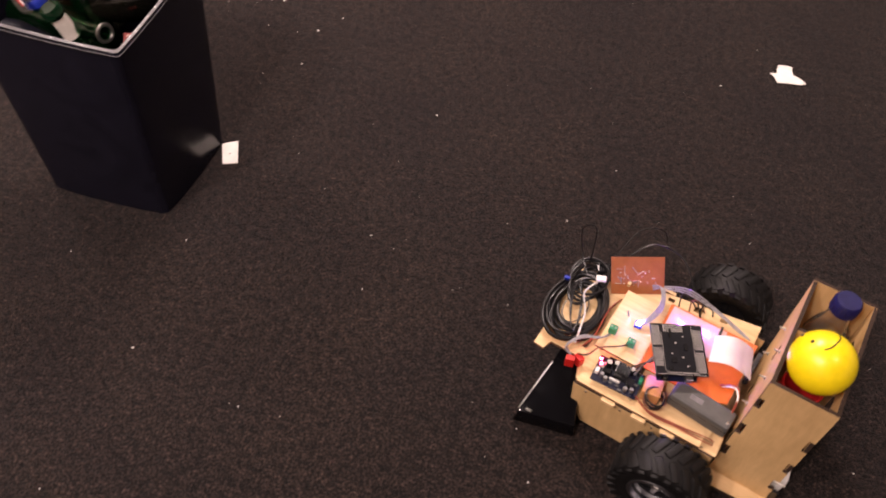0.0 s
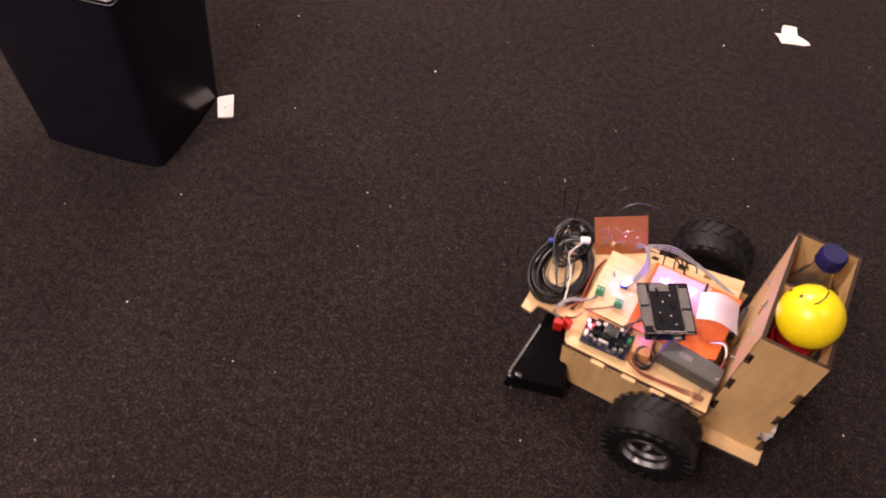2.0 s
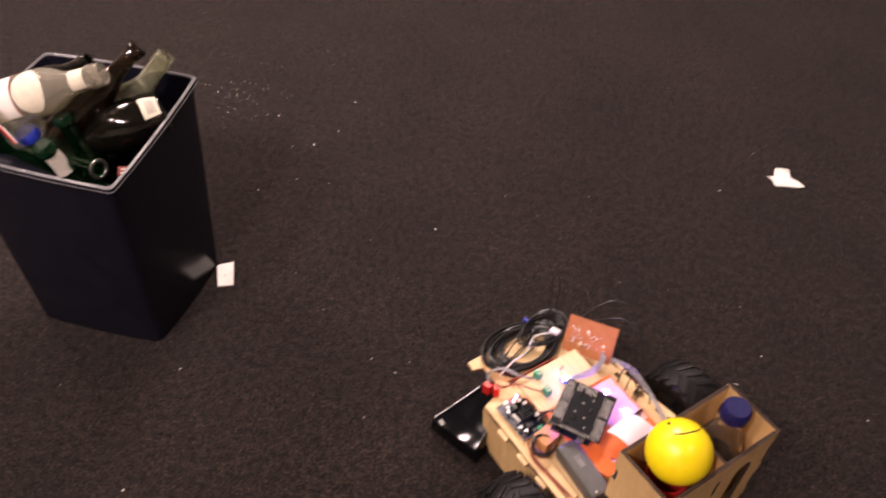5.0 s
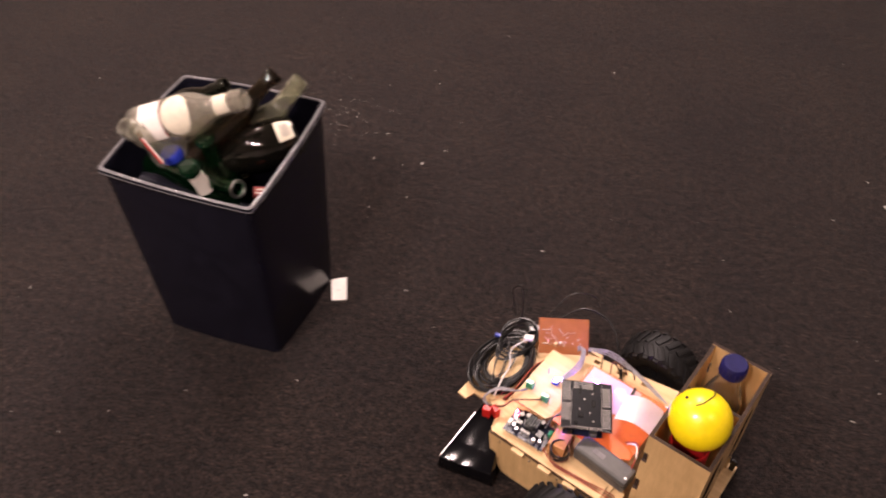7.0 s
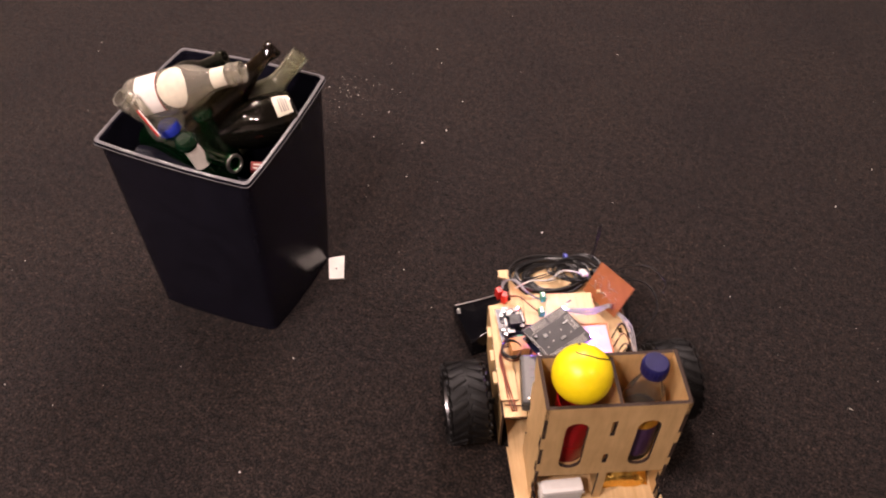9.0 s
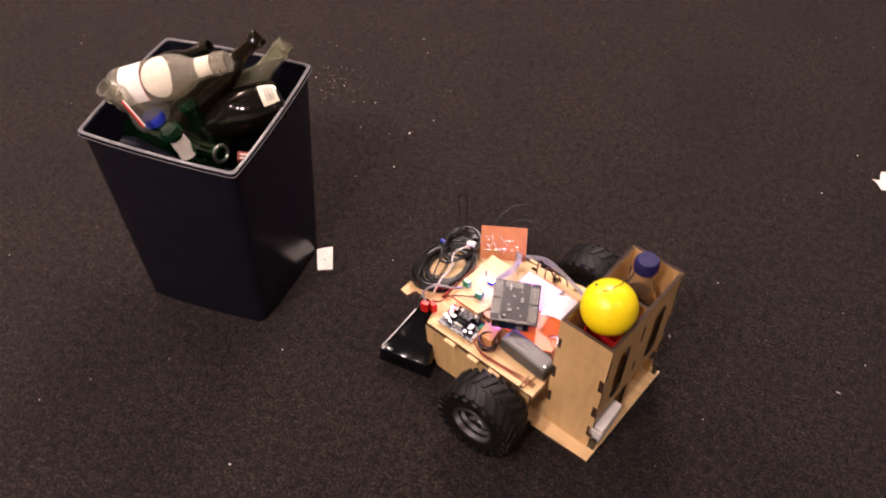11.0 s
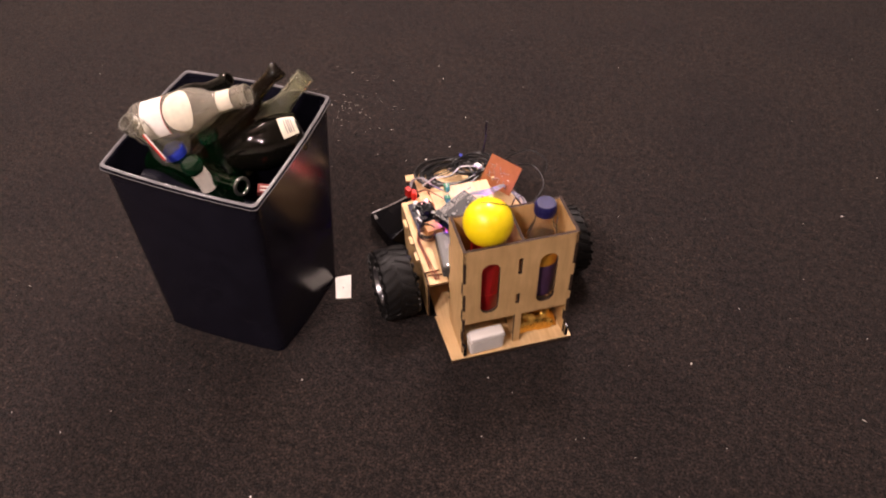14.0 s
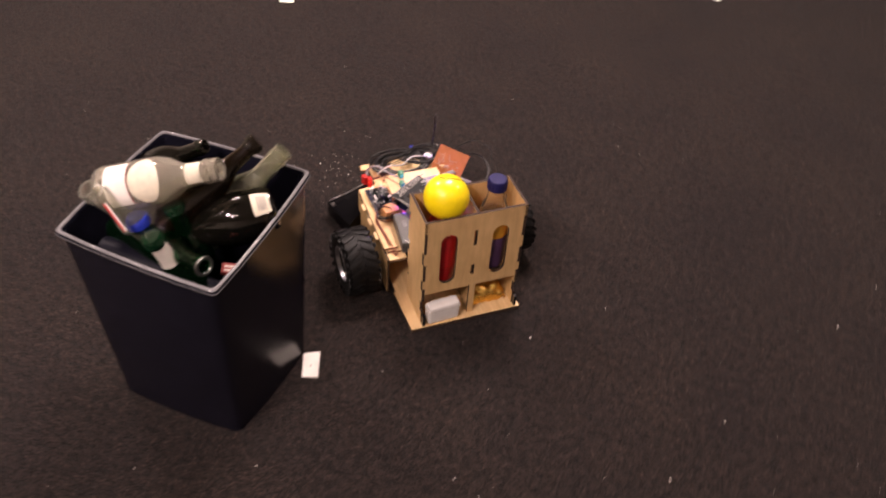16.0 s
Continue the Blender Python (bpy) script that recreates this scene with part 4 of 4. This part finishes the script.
    # wires
    def wire(mat, r, *pts, label=""):
        part("wire", tube(pts, r, n=6, smooth=5), mat, robot, label, smooth=True)

    for k in range(4):
        d = 0.0024 * k
        wire(WIRE_GREY, 0.0013, (0.318 - d, -0.082 + d, 0.146), (0.300 - d, -0.066, 0.172), (0.286 - d, -0.030, 0.178 - d), (0.292 - d, 0.006, 0.172), (0.300, 0.014 + d, 0.158))
    for k in range(3):
        d = 0.003 * k
        wire(WIRE_GREY, 0.0012, (0.300, -0.085 - d, 0.146), (0.255, -0.098 - d, 0.150 + d), (0.200, -0.098 - d, 0.140), (0.150, -0.088 - d, 0.130), (0.125, -0.085, 0.127))
    wire(CABLE, 0.0016, (0.390, -0.090, 0.140), (0.350, -0.150, 0.170), (0.290, -0.160, 0.160), (0.240, -0.110, 0.140), (0.215, -0.080, 0.124))
    wire(CABLE, 0.0012, (0.425, -0.040, 0.140), (0.455, -0.070, 0.165), (0.465, -0.075, 0.215), (0.440, -0.070, 0.235), (0.432, -0.060, 0.150))
    wire(CABLE, 0.0012, (0.400, -0.085, 0.150), (0.380, -0.150, 0.190), (0.345, -0.185, 0.180), (0.330, -0.180, 0.160))
    for k in range(3):
        d = 0.003 * k
        wire(WIRE_GREY, 0.0014, (0.334 + d / 2, 0.060, 0.152), (0.345, 0.080 + d, 0.160 + d), (0.372, 0.100 + d, 0.168), (0.388, 0.118 + d, 0.150), (0.374, 0.128, 0.142))
    for k in range(2):
        wire(WIRE_BROWN, 0.0012, (0.300 - 0.004 * k, 0.060, 0.152), (0.312, 0.084, 0.166), (0.338, 0.100, 0.160), (0.350, 0.116, 0.150 - 0.003 * k), (0.366, 0.120, 0.142))
    for k in range(3):
        d = 0.004 * k
        wire((WIRE_RED, WIRE_BROWN, WIRE_RED)[k], 0.0011, (0.250, 0.138, 0.140), (0.225 - d, 0.146 + d / 2, 0.132), (0.175, 0.142 + d / 2, 0.129), (0.135, 0.136 + d, 0.127), (0.112, 0.130 + d, 0.119), (0.106, 0.128, 0.100))
    for k in range(2):
        wire((WIRE_RED, WHITE)[k], 0.0015, (0.140 - 0.004 * k, 0.050, 0.155), (0.118, 0.056 + 0.004 * k, 0.180), (0.108, 0.078, 0.176), (0.108, 0.094, 0.148), (0.114, 0.102, 0.140))
    for k in range(6):
        a = k * 1.05
        pts = [(0.222 + 0.016 * math.cos(t + a), 0.128 + 0.018 * math.sin(t + a), 0.134 + 0.0035 * k + 0.005 * math.sin(t)) for t in np.linspace(0, 4.6, 7)]
        wire(CABLE if k % 3 else WIRE_BROWN, 0.0016, *pts)
    for k in range(5):
        wire((CABLE, WIRE_GREY, CABLE, WIRE_BROWN, CABLE)[k], 0.0012, (0.262 + 0.006 * k, 0.102, 0.140), (0.262, 0.096 - 0.002 * k, 0.165), (0.252, 0.070 + 0.004 * k, 0.176), (0.245, 0.060, 0.172))
    for k in range(4):
        wire((CABLE, WIRE_BROWN, CABLE, WIRE_RED)[k], 0.0013, (0.362 + 0.002 * k, 0.090, 0.124), (0.358, 0.050 + 0.006 * k, 0.130 + 0.003 * k), (0.360, 0.000, 0.126 + 0.003 * k), (0.352, -0.040, 0.124))
    for k in range(3):
        wire((CABLE, WIRE_BROWN, CABLE)[k], 0.0014, (0.215 + 0.02 * k, -0.070, 0.122), (0.222 + 0.02 * k, -0.085, 0.150 + 0.005 * k), (0.205 + 0.02 * k, -0.098, 0.140), (0.198 + 0.015 * k, -0.100, 0.118))


def robot_thing():
    robot = empty("wheeled_robot", "home-made plywood wheeled robot with loose wires and a tower box", "robot")
    chassis(robot)
    tower(robot)
    electronics(robot)
    left = wheel(robot, 1, "big black off-road wheel with chromed hub")
    right = wheel(robot, -1, "big black off-road wheel with chromed hub")
    return robot, left, right


# ---- what the robot carries; each keeps a place in the robot's space ----
def foam_ball():
    r = 0.0475
    bm = bmesh.new()
    bmesh.ops.create_uvsphere(bm, u_segments=40, v_segments=24, radius=r)
    ball = tagged(part("foam_ball", bm, YELLOW, smooth=True), "bright yellow foam ball with a printed smile", "ball")
    bm = bmesh.new()

    def spot(lon, lat, lift=1.004):
        a, b = radians(lon), radians(lat)
        return Vector((math.cos(b) * math.cos(a), math.cos(b) * math.sin(a), math.sin(b))) * r * lift

    tube([spot(-79, 27), spot(-88, 45), spot(-99, 66), spot(-95, 84), spot(60, 80), spot(52, 68)], 0.0010, bm, 6, 6)
    for lon, lat in ((-17, 26), (8, 53)):
        bmesh.ops.create_icosphere(bm, subdivisions=2, radius=0.0030, matrix=Matrix.Translation(spot(lon, lat, 0.985)))
    part("printed_smile", bm, PRINT, ball, "thin black printed smile and eyes", smooth=True)
    return ball, pose(0.0405, 0.052, 0.3252)


def drink_bottle():
    thing = empty("drink_bottle", "clear plastic drink bottle with a navy cap and purple label", "bottle")
    prof = [(0.0, 0.002), (0.028, 0.0), (0.034, 0.006), (0.0345, 0.135), (0.033, 0.152), (0.026, 0.178), (0.019, 0.194), (0.0175, 0.218), (0.0150, 0.218), (0.017, 0.194), (0.030, 0.152), (0.0325, 0.13), (0.0325, 0.008), (0.0, 0.005)]
    part("bottle_body", lathe(prof), PET, thing, "clear plastic body", smooth=True)
    part("label_band", lathe([(0.0348, 0.020), (0.0350, 0.022), (0.0350, 0.103), (0.0348, 0.105)]), PURPLE, thing, "dark purple label", smooth=True)
    part("label_band", lathe([(0.0348, 0.1055), (0.0350, 0.107), (0.0350, 0.136), (0.0340, 0.147)]), JUICE, thing, "amber label", smooth=True)
    cap = lathe([(0.0, 0.245), (0.0180, 0.245), (0.0205, 0.242), (0.0210, 0.221), (0.0185, 0.2185), (0.0, 0.2185)], 36)
    part("screw_cap", cap, CAP, thing, "navy blue screw cap", smooth=True)
    for k in range(18):
        part("cap_rib", box(0.0012, 0.0016, 0.018, Matrix.Rotation(2 * math.pi * k / 18, 4, "Z") @ pose(0.0209, 0, 0.221)), CAP, thing)
    return thing, pose(0.040, -0.060, 0.1043)


def red_cup():
    thing = empty("red_cup", "glossy red card cup inside the tower box", "cup")
    part("cup_wall", lathe([(0.0, 0.0), (0.030, 0.0), (0.0315, 0.004), (0.0315, 0.152), (0.0300, 0.156), (0.0285, 0.155), (0.0300, 0.150), (0.0300, 0.006), (0.0, 0.006)], 36), REDSHEET, thing, smooth=True)
    part("fold", lathe([(0.0314, 0.045), (0.0322, 0.047), (0.0322, 0.049), (0.0314, 0.050)], 36), RED, thing, "", smooth=True)
    return thing, pose(0.0405, 0.053, 0.1043)


def white_pack():
    thing = tagged(part("white_box", box(0.026, 0.074, 0.053, None, 0.006), WHITE), "small white plastic box leaning in the tower opening", "box")
    part("lid_seam", box(0.0264, 0.0784, 0.0012, pose(0, 0, 0.040), 0.0004), LABEL, thing)
    return thing, pose(-0.008, 0.062, 0.0122, 0, -3, 3)


def gold_wrapper():
    bm = bmesh.new()
    bmesh.ops.create_grid(bm, x_segments=16, y_segments=22, size=0.5, matrix=Matrix.Diagonal((0.060, 0.088, 1, 1)))
    for v in bm.verts:
        x, y = v.co.x / 0.03, v.co.y / 0.044
        v.co.z = 0.002 + 0.036 * max(0, 1 - x * x) ** 0.5 * (1 - 0.6 * abs(y) ** 3) + 0.009 * noise.noise(v.co * 70)
        v.co.z = max(0.0, v.co.z)
    bmesh.ops.solidify(bm, geom=bm.faces[:], thickness=0.0008)
    return tagged(part("foil_wrapper", bm, GOLD), "crumpled shiny gold foil snack wrapper", "wrapper"), pose(0.036, -0.057, 0.0118)


ROBOT, WHEEL_L, WHEEL_R = robot_thing()
CARRIED = [foam_ball(), drink_bottle(), red_cup(), white_pack(), gold_wrapper()]

# seconds, place of the robot's origin on the carpet, heading in degrees
DRIVE = [
    (0.0, 1.228, -0.119, 163.5),
    (0.5, 1.224, -0.081, 174.6),
    (1.0, 1.207, -0.008, 198.2),
    (1.5, 1.214, -0.027, 192.3),
    (2.0, 1.216, -0.101, 167.6),
    (2.5, 1.181, -0.128, 156.1),
    (3.0, 1.117, -0.081, 165.4),
    (3.5, 1.045, -0.094, 155.5),
    (4.0, 1.019, -0.111, 148.0),
    (4.5, 0.981, -0.152, 129.9),
    (5.0, 1.001, -0.134, 137.4),
    (7.5, 0.769, -0.058, 147.4),
    (8.0, 0.701, -0.111, 121.8),
    (8.5, 0.625, -0.122, 98.3),
    (9.0, 0.669, -0.097, 113.4),
    (11.5, 0.650, 0.107, 158.3),
    (12.0, 0.579, 0.126, 152.5),
    (12.5, 0.532, 0.082, 132.8),
    (13.0, 0.498, 0.100, 125.8),
    (13.5, 0.439, 0.155, 123.0),
    (14.0, 0.405, 0.221, 123.7),
    (14.5, 0.363, 0.253, 118.7),
    (15.0, 0.328, 0.352, 124.4),
    (15.5, 0.242, 0.441, 116.2),
    (16.0, 0.252, 0.526, 131.6),
]


def motions():
    key = np.array(DRIVE)
    ts = np.round(np.arange(0, 16.05, 0.1), 1)
    slope = np.gradient(key[:, 1:], key[:, 0], axis=0)
    rows = []
    for t in ts:
        i = min(max(int(np.searchsorted(key[:, 0], t, "right")) - 1, 0), len(key) - 2)
        h = key[i + 1, 0] - key[i, 0]
        u = (t - key[i, 0]) / h
        rows.append((2 * u**3 - 3 * u**2 + 1) * key[i, 1:] + (u**3 - 2 * u**2 + u) * h * slope[i] + (3 * u**2 - 2 * u**3) * key[i + 1, 1:] + (u**3 - u**2) * h * slope[i + 1])
    rows = np.array(rows)
    poses = [pose(x, y, 0, 0, 0, yaw) for x, y, yaw in rows]
    walk(ROBOT, [(float(t), m) for t, m in zip(ts, poses)])
    for thing, place in CARRIED:
        walk(thing, [(float(t), m @ place) for t, m in zip(ts, poses)])
    for wheel_ob, side in ((WHEEL_L, 1), (WHEEL_R, -1)):
        x, y = HUBS[side]
        a, turns = 0.0, []
        for k, t in enumerate(ts):
            if k:
                dx, dy = rows[k, :2] - rows[k - 1, :2]
                yaw, dyaw = radians((rows[k, 2] + rows[k - 1, 2]) / 2), radians(rows[k, 2] - rows[k - 1, 2])
                hub = dx * math.cos(yaw) + dy * math.sin(yaw) - dyaw * y
                a += math.degrees(hub / HUB_Z)
            turns.append((float(t), pose(x, y, HUB_Z, 0, 0, SKEW) @ pose(0, 0, 0, 0, a, 0)))
        walk(wheel_ob, turns)


motions()
